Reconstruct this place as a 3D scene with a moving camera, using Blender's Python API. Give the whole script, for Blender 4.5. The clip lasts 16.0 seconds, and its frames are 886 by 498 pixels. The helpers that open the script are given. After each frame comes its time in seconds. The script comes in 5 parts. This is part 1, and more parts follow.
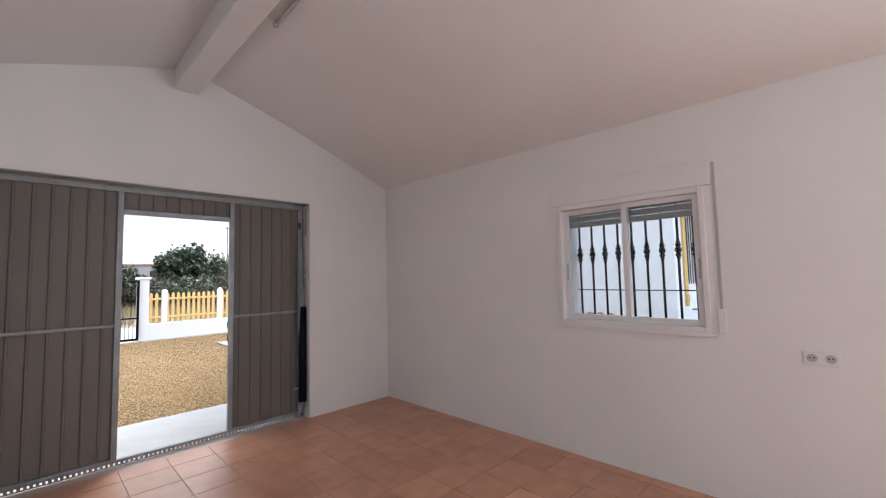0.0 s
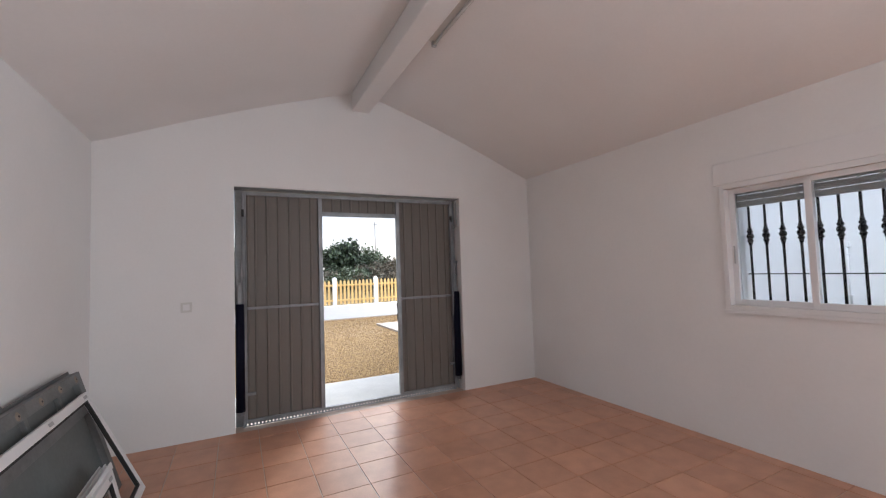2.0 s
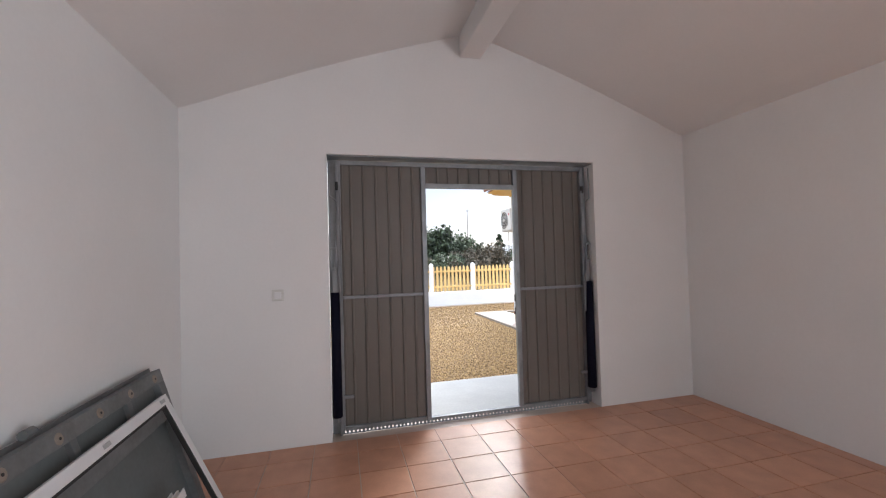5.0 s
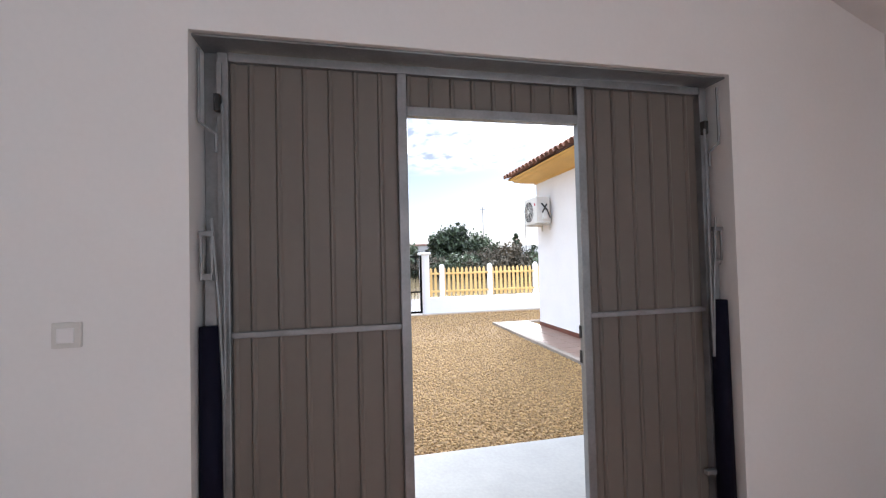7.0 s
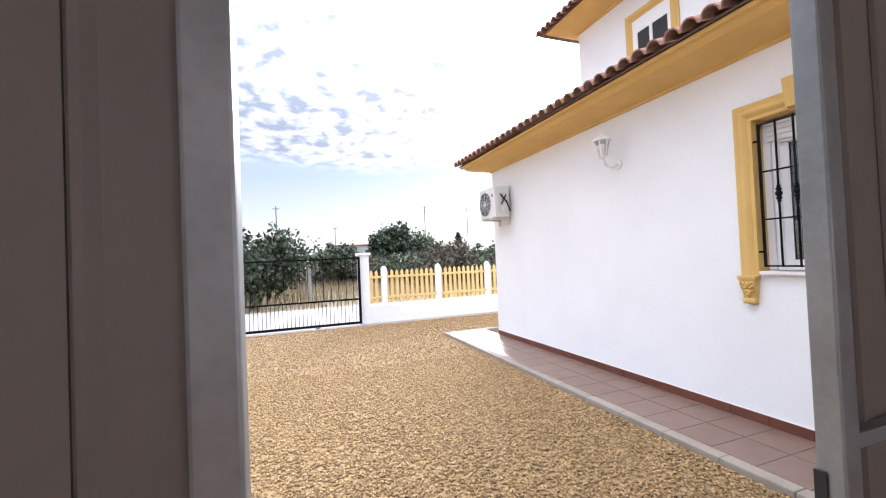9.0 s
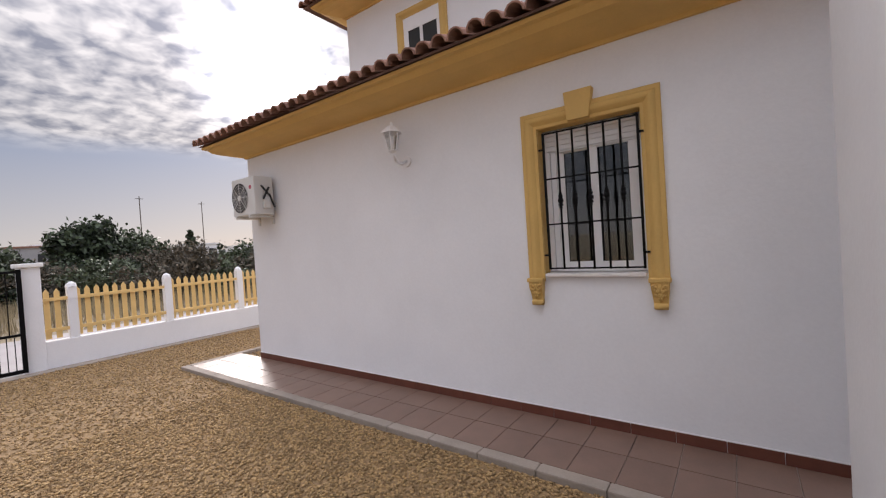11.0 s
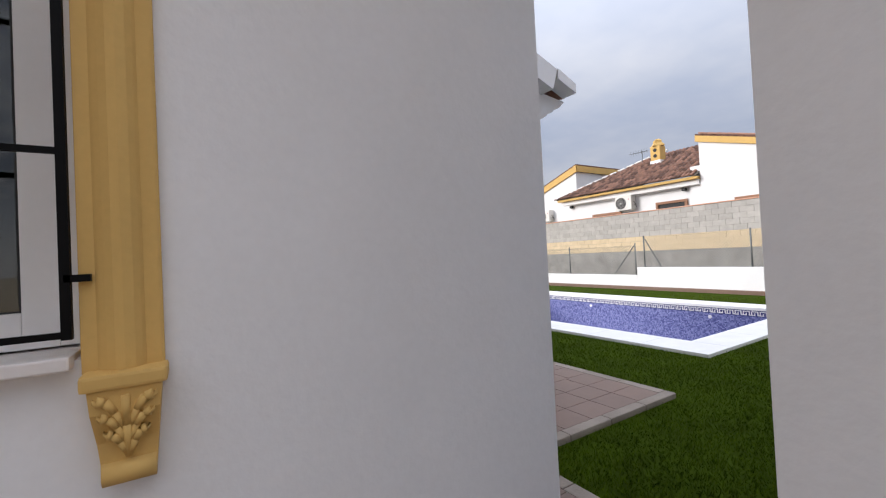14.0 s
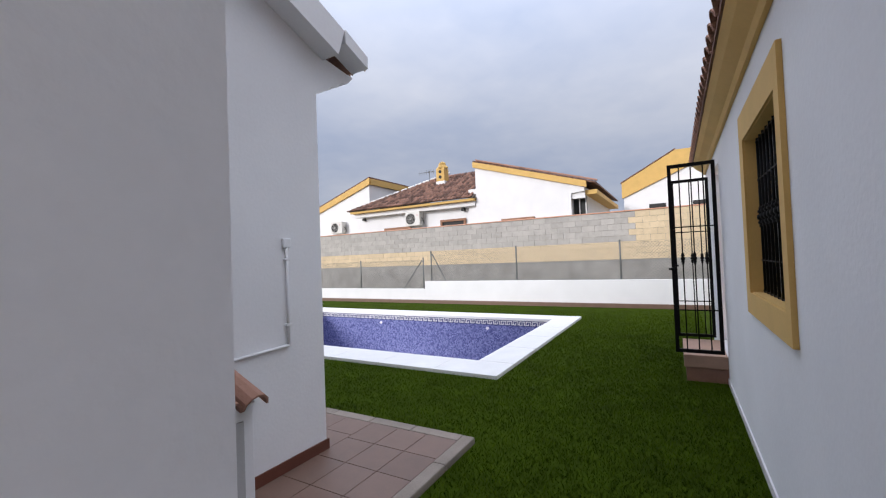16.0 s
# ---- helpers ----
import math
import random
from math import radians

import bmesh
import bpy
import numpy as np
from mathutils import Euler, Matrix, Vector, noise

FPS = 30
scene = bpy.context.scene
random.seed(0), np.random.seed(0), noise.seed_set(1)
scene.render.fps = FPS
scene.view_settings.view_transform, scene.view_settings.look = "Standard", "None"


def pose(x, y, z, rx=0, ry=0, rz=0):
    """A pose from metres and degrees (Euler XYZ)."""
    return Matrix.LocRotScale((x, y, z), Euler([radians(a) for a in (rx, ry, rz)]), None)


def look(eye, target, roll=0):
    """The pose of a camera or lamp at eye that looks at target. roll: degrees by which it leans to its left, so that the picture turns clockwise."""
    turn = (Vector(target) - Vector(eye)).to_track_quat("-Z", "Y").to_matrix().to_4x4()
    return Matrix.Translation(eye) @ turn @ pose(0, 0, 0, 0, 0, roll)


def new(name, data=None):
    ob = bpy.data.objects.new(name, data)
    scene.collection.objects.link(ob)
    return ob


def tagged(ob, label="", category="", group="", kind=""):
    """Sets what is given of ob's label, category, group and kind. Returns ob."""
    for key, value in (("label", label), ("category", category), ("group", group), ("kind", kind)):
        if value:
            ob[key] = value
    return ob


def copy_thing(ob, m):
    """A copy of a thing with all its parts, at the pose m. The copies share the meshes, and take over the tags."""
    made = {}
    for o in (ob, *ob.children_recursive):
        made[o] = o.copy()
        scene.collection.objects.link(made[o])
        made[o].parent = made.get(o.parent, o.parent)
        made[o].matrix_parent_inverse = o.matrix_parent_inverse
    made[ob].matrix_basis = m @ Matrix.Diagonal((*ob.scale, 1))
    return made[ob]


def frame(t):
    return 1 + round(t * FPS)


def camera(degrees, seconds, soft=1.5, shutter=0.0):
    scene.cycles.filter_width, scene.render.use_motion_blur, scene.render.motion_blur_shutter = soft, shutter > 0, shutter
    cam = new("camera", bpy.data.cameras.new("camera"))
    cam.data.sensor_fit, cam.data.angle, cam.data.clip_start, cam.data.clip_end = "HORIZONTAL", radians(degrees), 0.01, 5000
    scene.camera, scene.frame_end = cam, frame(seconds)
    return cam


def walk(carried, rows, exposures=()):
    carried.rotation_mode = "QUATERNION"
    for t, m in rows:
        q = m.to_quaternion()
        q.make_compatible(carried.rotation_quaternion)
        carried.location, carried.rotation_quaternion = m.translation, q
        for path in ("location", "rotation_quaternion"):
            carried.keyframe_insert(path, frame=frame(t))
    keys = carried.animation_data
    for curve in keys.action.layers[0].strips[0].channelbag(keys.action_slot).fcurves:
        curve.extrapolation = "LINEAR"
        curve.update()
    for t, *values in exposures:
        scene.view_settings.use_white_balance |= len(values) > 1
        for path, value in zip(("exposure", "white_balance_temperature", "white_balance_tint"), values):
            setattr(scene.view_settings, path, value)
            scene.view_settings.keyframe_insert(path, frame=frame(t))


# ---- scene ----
cam = camera(94.7, 16.0, soft=1.2)
METRES, EYE, TILT, LEAN, TURN = 8.0, 1.5, 0.0, 0.0, 43.3
PATH = [
    (0, (1.194, 1.711, 1.474), (-0.213, 3.126, 1.609), -1.3),
    (0.5, (1.231, 1.617, 1.471), (-0.334, 2.855, 1.603), -1.5),
    (1, (1.255, 1.538, 1.467), (-0.417, 2.628, 1.59), -1.6),
    (1.5, (1.295, 1.472, 1.455), (-0.444, 2.453, 1.57), -1.8),
    (2, (1.324, 1.419, 1.45), (-0.457, 2.322, 1.55), -1.9),
    (2.5, (1.336, 1.362, 1.44), (-0.48, 2.195, 1.521), -2.0),
    (3, (1.339, 1.332, 1.435), (-0.509, 2.094, 1.496), -2.1),
    (3.5, (1.292, 1.313, 1.426), (-0.585, 2.002, 1.472), -2.3),
    (4, (1.151, 1.341, 1.415), (-0.753, 1.952, 1.456), -2.2),
    (4.5, (0.814, 1.404, 1.43), (-1.111, 1.945, 1.476), -1.9),
    (7, (-1.323, 2.006, 1.417), (-3.279, 2.422, 1.47), -1.4),
    (7.5, (-1.735, 2.132, 1.442), (-3.681, 2.589, 1.499), -1.7),
    (8, (-2.132, 2.213, 1.426), (-4.066, 2.72, 1.483), -1.6),
    (10.5, (-3.407, 2.369, 1.539), (-4.889, 3.711, 1.519), -4.1),
    (11, (-3.661, 2.506, 1.561), (-4.831, 4.128, 1.527), -3.7),
    (11.5, (-3.832, 2.885, 1.489), (-4.649, 4.71, 1.468), -3.1),
    (12, (-3.909, 3.292, 1.511), (-4.386, 5.234, 1.484), -3.1),
    (12.5, (-4.041, 3.691, 1.487), (-4.151, 5.688, 1.483), -2.8),
    (13, (-4.089, 4.067, 1.433), (-3.791, 6.044, 1.458), -2.5),
    (13.5, (-4.082, 4.475, 1.453), (-3.378, 6.347, 1.468), -3.9),
    (14, (-4.033, 4.889, 1.39), (-2.977, 6.588, 1.423), -2.8),
    (14.5, (-3.913, 5.19, 1.388), (-2.55, 6.653, 1.426), -3.1),
    (15, (-3.608, 5.408, 1.391), (-2.037, 6.645, 1.436), -2.9),
    (15.5, (-3.364, 5.538, 1.391), (-1.675, 6.608, 1.438), -2.7),
    (16, (-3.073, 5.644, 1.426), (-1.336, 6.635, 1.475), -2.2),
]
walk(cam, [(t, look(eye, target, roll)) for t, eye, target, roll in PATH],
     exposures=[(0.0, 2.25, 5950, 8), (4.5, 2.25, 5950, 8), (7.0, 2.35, 5780, 8), (8.2, 2.55, 5750, 10), (9.4, 1.9, 6150, 13), (10.4, 1.1, 6450, 17),
                (12.0, 1.1, 6400, 14), (13.3, 1.38, 6280, 13), (14.3, 1.05, 6250, 12), (16.0, 1.0, 6100, 13)])

# ---- world and light ----
from math import sin, cos, pi, tan, atan2, sqrt

world = bpy.data.worlds.new("sky")
scene.world = world
world.use_nodes = True
wn, wl = world.node_tree.nodes, world.node_tree.links
wn.clear()


def wnode(kind, **props):
    n = wn.new(kind)
    for k, v in props.items():
        n.inputs[k].default_value = v
    return n


SUN_DIR = Vector((-0.795, 0.512, 0.385)).normalized()
sky = wn.new("ShaderNodeTexSky")
sky.sky_type, sky.sun_disc = "NISHITA", False
sky.sun_elevation, sky.sun_rotation = math.asin(SUN_DIR.z), atan2(SUN_DIR.x, SUN_DIR.y)
tc = wn.new("ShaderNodeTexCoord")
sep = wn.new("ShaderNodeSeparateXYZ")
wl.new(tc.outputs["Generated"], sep.inputs[0])


def wmath(op, a, b=None, clamp=False):
    n = wn.new("ShaderNodeMath")
    n.operation, n.use_clamp = op, clamp
    for i, v in enumerate((a, b)):
        if v is None:
            continue
        if isinstance(v, (int, float)):
            n.inputs[i].default_value = v
        else:
            wl.new(v, n.inputs[i])
    return n.outputs[0]


zz = wmath("MAXIMUM", sep.outputs[2], 0.03)
zz = wmath("ADD", zz, 0.14)
comb = wn.new("ShaderNodeCombineXYZ")
wl.new(wmath("DIVIDE", sep.outputs[0], zz), comb.inputs[0])
wl.new(wmath("DIVIDE", sep.outputs[1], zz), comb.inputs[1])
small = wnode("ShaderNodeTexNoise", Scale=10.0, Detail=3.0, Roughness=0.5, Distortion=0.25)
large = wnode("ShaderNodeTexNoise", Scale=0.75, Detail=4.0, Roughness=0.5)
for n in (small, large):
    wl.new(comb.outputs[0], n.inputs["Vector"])
mixed = wmath("ADD", wmath("MULTIPLY", small.outputs[0], 0.72), wmath("MULTIPLY", large.outputs[0], 0.38))


def wramp(source, p0, p1, c0, c1):
    n = wn.new("ShaderNodeValToRGB")
    n.color_ramp.elements[0].position, n.color_ramp.elements[1].position = p0, p1
    n.color_ramp.elements[0].color, n.color_ramp.elements[1].color = (*c0, 1), (*c1, 1)
    wl.new(source, n.inputs[0])
    return n.outputs[0]


# dappled small clouds towards the sun, a smooth grey-blue sheet away from it
dappled = wramp(mixed, 0.45, 0.68, (0.29, 0.31, 0.37), (0.90, 0.88, 0.86))
soft_mix = wmath("ADD", wmath("MULTIPLY", small.outputs[0], 0.10), wmath("MULTIPLY", large.outputs[0], 0.90))
smooth_sheet = wramp(soft_mix, 0.36, 0.66, (0.56, 0.63, 0.78), (0.84, 0.86, 0.92))
turned = wn.new("ShaderNodeMapRange")
turned.interpolation_type = "SMOOTHSTEP"
turned.inputs[1].default_value, turned.inputs[2].default_value = -0.25, 0.25
wl.new(sep.outputs[0], turned.inputs[0])
sheets = wn.new("ShaderNodeMix")
sheets.data_type = "RGBA"
wl.new(turned.outputs[0], sheets.inputs["Factor"])
wl.new(dappled, sheets.inputs[6])
wl.new(smooth_sheet, sheets.inputs[7])
# brightening of the cloud sheet round the hidden sun
dot = wn.new("ShaderNodeVectorMath")
dot.operation = "DOT_PRODUCT"
dot.inputs[1].default_value = SUN_DIR
wl.new(tc.outputs["Generated"], dot.inputs[0])
near = wmath("MAXIMUM", dot.outputs["Value"], 0.0)
glow = wmath("ADD", wmath("MULTIPLY", wmath("POWER", near, 260.0), 5.0), wmath("MULTIPLY", wmath("POWER", near, 10.0), 0.16))
# an overcast sheet is brightest overhead
cover = wmath("ADD", glow, wmath("ADD", wmath("MULTIPLY", wmath("POWER", wmath("MAXIMUM", sep.outputs[2], 0.0), 2.6), 2.3), 0.44))
cloud = wn.new("ShaderNodeVectorMath")
cloud.operation = "SCALE"
# below the edge of the cloud sheet: a smooth pale haze
edge = wn.new("ShaderNodeMapRange")
edge.interpolation_type = "SMOOTHSTEP"
wl.new(wmath("ADD", wmath("ADD", sep.outputs[2], wmath("MULTIPLY", large.outputs[0], 0.10)), wmath("MULTIPLY", sep.outputs[0], 0.18)), edge.inputs[0])
edge.inputs[1].default_value, edge.inputs[2].default_value = 0.085, 0.13
haze = wn.new("ShaderNodeValToRGB")
haze.color_ramp.elements[0].color, haze.color_ramp.elements[1].color = (0.80, 0.77, 0.75, 1), (0.42, 0.48, 0.60, 1)
haze.color_ramp.elements[0].position, haze.color_ramp.elements[1].position = 0.02, 0.20
wl.new(sep.outputs[2], haze.inputs[0])
sheet = wn.new("ShaderNodeMix")
sheet.data_type = "RGBA"
wl.new(edge.outputs[0], sheet.inputs["Factor"])
wl.new(haze.outputs[0], sheet.inputs[6])
wl.new(sheets.outputs[2], sheet.inputs[7])
wl.new(sheet.outputs[2], cloud.inputs[0])
wl.new(cover, cloud.inputs["Scale"])
bg_sky = wnode("ShaderNodeBackground", Strength=0.10)
wl.new(sky.outputs[0], bg_sky.inputs[0])
bg_cloud = wnode("ShaderNodeBackground", Strength=0.66)
wl.new(cloud.outputs[0], bg_cloud.inputs[0])
blend = wn.new("ShaderNodeMixShader")
blend.inputs[0].default_value = 0.97
wl.new(bg_sky.outputs[0], blend.inputs[1])
wl.new(bg_cloud.outputs[0], blend.inputs[2])
wo = wn.new("ShaderNodeOutputWorld")
wl.new(blend.outputs[0], wo.inputs[0])

sun = new("sun", bpy.data.lights.new("sun", "SUN"))
sun.data.energy, sun.data.angle, sun.data.color = 1.6, radians(22), (1.0, 0.95, 0.88)
sun.matrix_world = look(SUN_DIR * 50, (0, 0, 0))

# daylight that comes in by the open side door of the garage
side = new("side_door_daylight", bpy.data.lights.new("side_door_daylight", "AREA"))
side.data.shape, side.data.size, side.data.size_y = "RECTANGLE", 0.95, 2.2
side.data.energy, side.data.color = 27.0, (0.93, 0.97, 1.0)
side.matrix_world = look((3.22, 4.98, 1.28), (3.22, 3.0, 1.28))


# ---- materials ----
def material(name, base, rough=0.7, vary=0.12, scale=4.0, fine=60.0, bump=0.15, metal=0.0, tint=None, island=0.0, objrand=0.0, spec=0.5, dist=0.01):
    """Plain procedural surface: broad stains, fine grain and relief in metres."""
    m = bpy.data.materials.new(name)
    m.use_nodes = True
    nt, ln = m.node_tree.nodes, m.node_tree.links
    p = nt["Principled BSDF"]
    p.inputs["Roughness"].default_value, p.inputs["Metallic"].default_value = rough, metal
    p.inputs["Specular IOR Level"].default_value = spec
    geo = nt.new("ShaderNodeNewGeometry")
    a, b = nt.new("ShaderNodeTexNoise"), nt.new("ShaderNodeTexNoise")
    a.inputs["Scale"].default_value, a.inputs["Detail"].default_value = scale, 5
    b.inputs["Scale"].default_value, b.inputs["Detail"].default_value = fine, 3
    for n in (a, b):
        ln.new(geo.outputs["Position"], n.inputs["Vector"])
    mx = nt.new("ShaderNodeMath")
    mx.operation = "MULTIPLY_ADD"
    ln.new(a.outputs[0], mx.inputs[0])
    mx.inputs[1].default_value = 0.7
    sc = nt.new("ShaderNodeMath")
    sc.operation = "MULTIPLY"
    ln.new(b.outputs[0], sc.inputs[0])
    sc.inputs[1].default_value = 0.3
    ln.new(sc.outputs[0], mx.inputs[2])
    value = mx.outputs[0]
    for amount, socket in ((island, geo.outputs["Random Per Island"]), (objrand, None)):
        if amount:
            if socket is None:
                socket = nt.new("ShaderNodeObjectInfo").outputs["Random"]
            ad = nt.new("ShaderNodeMath")
            ad.operation = "MULTIPLY_ADD"
            ln.new(socket, ad.inputs[0])
            ad.inputs[1].default_value = amount
            off = nt.new("ShaderNodeMath")
            off.operation = "SUBTRACT"
            ln.new(value, off.inputs[0])
            off.inputs[1].default_value = amount / 2
            ln.new(off.outputs[0], ad.inputs[2])
            value = ad.outputs[0]
    r = nt.new("ShaderNodeValToRGB")
    lo = tint or tuple(c * (1 - vary) for c in base)
    hi = tuple(min(1, c * (1 + vary)) for c in base)
    r.color_ramp.elements[0].position, r.color_ramp.elements[1].position = 0.3, 0.7
    r.color_ramp.elements[0].color, r.color_ramp.elements[1].color = (*lo, 1), (*hi, 1)
    ln.new(value, r.inputs[0])
    ln.new(r.outputs[0], p.inputs["Base Color"])
    if bump:
        bp = nt.new("ShaderNodeBump")
        bp.inputs["Strength"].default_value, bp.inputs["Distance"].default_value = bump, dist
        ln.new(value if not (island or objrand) else b.outputs[0], bp.inputs["Height"])
        ln.new(bp.outputs[0], p.inputs["Normal"])
    return m


M = {
    "plaster": material("interior_plaster", (0.80, 0.79, 0.78), 0.85, 0.03, 1.5, 45, 0.12, dist=0.004),
    "stucco": material("white_stucco", (0.78, 0.78, 0.79), 0.9, 0.045, 1.4, 40, 0.5, dist=0.008),
    "yellow": material("ochre_yellow_paint", (0.62, 0.40, 0.125), 0.75, 0.08, 3, 50, 0.2, dist=0.004),
    "fenceyellow": material("pale_yellow_paint", (0.72, 0.50, 0.20), 0.7, 0.08, 5, 60, 0.15),
    "terracotta": material("terracotta_floor_tile", (0.54, 0.275, 0.175), 0.34, 0.14, 7, 90, 0.05, objrand=0.25, dist=0.002),
    "grout": material("pale_grout", (0.54, 0.45, 0.39), 0.9, 0.1, 6, 80, 0.2),
    "pavetile": material("brown_terrace_tile", (0.18, 0.11, 0.08), 0.42, 0.12, 5, 70, 0.06, objrand=0.2, dist=0.003),
    "pavegrout": material("grey_grout", (0.40, 0.35, 0.31), 0.9, 0.1, 6, 80, 0.2),
    "skirt": material("dark_red_skirting_tile", (0.13, 0.043, 0.027), 0.35, 0.15, 8, 80, 0.05, objrand=0.15),
    "kerb": material("grey_concrete_kerb", (0.28, 0.235, 0.195), 0.85, 0.18, 4, 60, 0.35, objrand=0.15),
    "concrete": material("pale_concrete", (0.38, 0.37, 0.35), 0.85, 0.12, 2.5, 40, 0.3),
    "steel": material("galvanised_grey_steel", (0.24, 0.25, 0.26), 0.45, 0.2, 8, 70, 0.1, metal=0.55, dist=0.002),
    "leafsteel": material("grey_primed_steel", (0.175, 0.18, 0.18), 0.55, 0.25, 6, 50, 0.15, metal=0.3, dist=0.002),
    "slat": material("taupe_steel_slat", (0.145, 0.128, 0.110), 0.5, 0.07, 2, 40, 0.05, objrand=0.1, dist=0.002),
    "navy": material("dark_navy_sleeve", (0.006, 0.006, 0.016), 0.7, 0.2, 10, 60, 0.1, spec=0.12),
    "iron": material("black_wrought_iron", (0.004, 0.004, 0.0045), 0.5, 0.2, 12, 80, 0.15, dist=0.002, spec=0.1),
    "pvc": material("white_aluminium", (0.78, 0.77, 0.77), 0.35, 0.03, 3, 60, 0.02),
    "marble": material("pale_marble_sill", (0.72, 0.68, 0.66), 0.3, 0.08, 5, 40, 0.03),
    "shutter": material("grey_shutter", (0.45, 0.45, 0.45), 0.5, 0.06, 4, 60, 0.05),
    "rooftile": material("clay_roof_tile", (0.25, 0.135, 0.095), 0.9, 0.3, 6, 45, 0.4, tint=(0.10, 0.055, 0.04), island=0.5, objrand=0.35),
    "block": material("grey_concrete_block", (0.42, 0.40, 0.37), 0.9, 0.12, 5, 35, 0.4, objrand=0.3),
    "tanblock": material("tan_concrete_block", (0.62, 0.50, 0.33), 0.9, 0.1, 5, 35, 0.4, objrand=0.2),
    "greyrender": material("rough_grey_render", (0.30, 0.29, 0.27), 0.95, 0.25, 2.2, 25, 0.5),
    "mortar": material("grey_mortar", (0.33, 0.31, 0.28), 0.95, 0.1, 5, 50, 0.3),
    "coping": material("white_pool_coping", (0.80, 0.79, 0.77), 0.7, 0.05, 4, 60, 0.15, objrand=0.08),
    "gravelbase": material("ochre_gravel_bed", (0.265, 0.17, 0.08), 0.95, 0.35, 14, 55, 0.8, dist=0.02),
    "pebble": material("ochre_pebble", (0.33, 0.215, 0.095), 0.85, 0.30, 20, 120, 0.2, tint=(0.215, 0.135, 0.06), island=0.75),
    "turfbase": material("artificial_turf_base", (0.034, 0.056, 0.002), 0.95, 0.35, 3, 90, 0.8, dist=0.02, spec=0.05),
    "blade": material("artificial_grass_blade", (0.052, 0.082, 0.002), 0.9, 0.3, 2, 60, 0.0, tint=(0.028, 0.048, 0.0015), island=0.4, spec=0.03),
    "soil": material("dry_field", (0.23, 0.18, 0.11), 0.95, 0.35, 0.4, 4, 0.6, dist=0.05),
    "road": material("pale_road", (0.34, 0.31, 0.30), 0.9, 0.12, 1.5, 30, 0.3),
    "drygrass": material("dry_grass", (0.30, 0.24, 0.14), 0.9, 0.3, 2, 20, 0, island=0.5),
    "leaf": material("dark_green_leaf", (0.045, 0.062, 0.028), 0.7, 0.4, 1.5, 10, 0, tint=(0.02, 0.026, 0.014), island=0.6),
    "olive": material("olive_leaf", (0.085, 0.105, 0.055), 0.6, 0.3, 1.5, 10, 0, tint=(0.04, 0.05, 0.025), island=0.6),
    "scrub": material("brown_scrub_leaf", (0.115, 0.09, 0.06), 0.8, 0.35, 1.5, 10, 0, tint=(0.05, 0.045, 0.03), island=0.6),
    "orange": material("orange_fruit", (0.7, 0.25, 0.03), 0.5, 0.1, 5, 60, 0.05),
    # grey bark; also colours a roof sheet, as painted shade between its tiles
    "bark_tileshade": material("bark_and_tile_gap_shade", (0.10, 0.08, 0.065), 0.95, 0.3, 8, 40, 0.5),
    "wood": material("brown_wood_frame", (0.26, 0.12, 0.06), 0.6, 0.2, 6, 60, 0.1),
    "acwhite": material("off_white_enamel", (0.66, 0.65, 0.62), 0.4, 0.05, 4, 60, 0.03),
    # near-black: for black parts, and as painted-in shade for holes, panes and rooms
    "dark": material("black_parts_and_recess_shade", (0.02, 0.02, 0.02), 0.7, 0.2, 5, 50, 0.0),
    "greywall": material("distant_grey_wall", (0.35, 0.34, 0.34), 0.9, 0.1, 1, 8, 0.1),
    "hill": material("distant_hill", (0.15, 0.16, 0.15), 1.0, 0.2, 0.02, 0.3, 0),
    "logo": material("dull_red_mark", (0.45, 0.06, 0.10), 0.5, 0.1, 5, 50, 0),
    "room": material("dim_room_wall", (0.30, 0.29, 0.28), 0.9, 0.1, 2, 40, 0.05),
    "wire": material("galvanised_wire", (0.17, 0.18, 0.18), 0.5, 0.1, 5, 50, 0, metal=0.4),
    "steptile": material("tan_step_tile", (0.40, 0.25, 0.18), 0.5, 0.12, 5, 60, 0.06),
    "stepriser": material("brown_step_riser", (0.25, 0.13, 0.09), 0.5, 0.15, 5, 60, 0.06),
    "leafpanel": material("dull_grey_green_sheet", (0.12, 0.135, 0.135), 0.5, 0.2, 3, 40, 0.08, dist=0.002),
    "navytile": material("navy_border_tile", (0.03, 0.035, 0.15), 0.3, 0.2, 8, 60, 0.05),
    "tube": material("white_lamp_tube", (0.80, 0.80, 0.78), 0.25, 0.03, 4, 40, 0),
}

glass = bpy.data.materials.new("window_glass")
glass.use_nodes = True
gn, gl = glass.node_tree.nodes, glass.node_tree.links
gp = gn["Principled BSDF"]
gp.inputs["Base Color"].default_value = (0.93, 0.96, 0.97, 1)
gp.inputs["Roughness"].default_value = 0.02
gp.inputs["Transmission Weight"].default_value = 1.0
gp.inputs["IOR"].default_value = 1.45
M["glass"] = glass

# coated double glazing of the house windows
glazing = glass.copy()
glazing.name = "coated_double_glazing"
glazing.node_tree.nodes["Principled BSDF"].inputs["IOR"].default_value = 1.75
glazing.node_tree.nodes["Principled BSDF"].inputs["Base Color"].default_value = (0.70, 0.76, 0.78, 1)
M["glazing"] = glazing

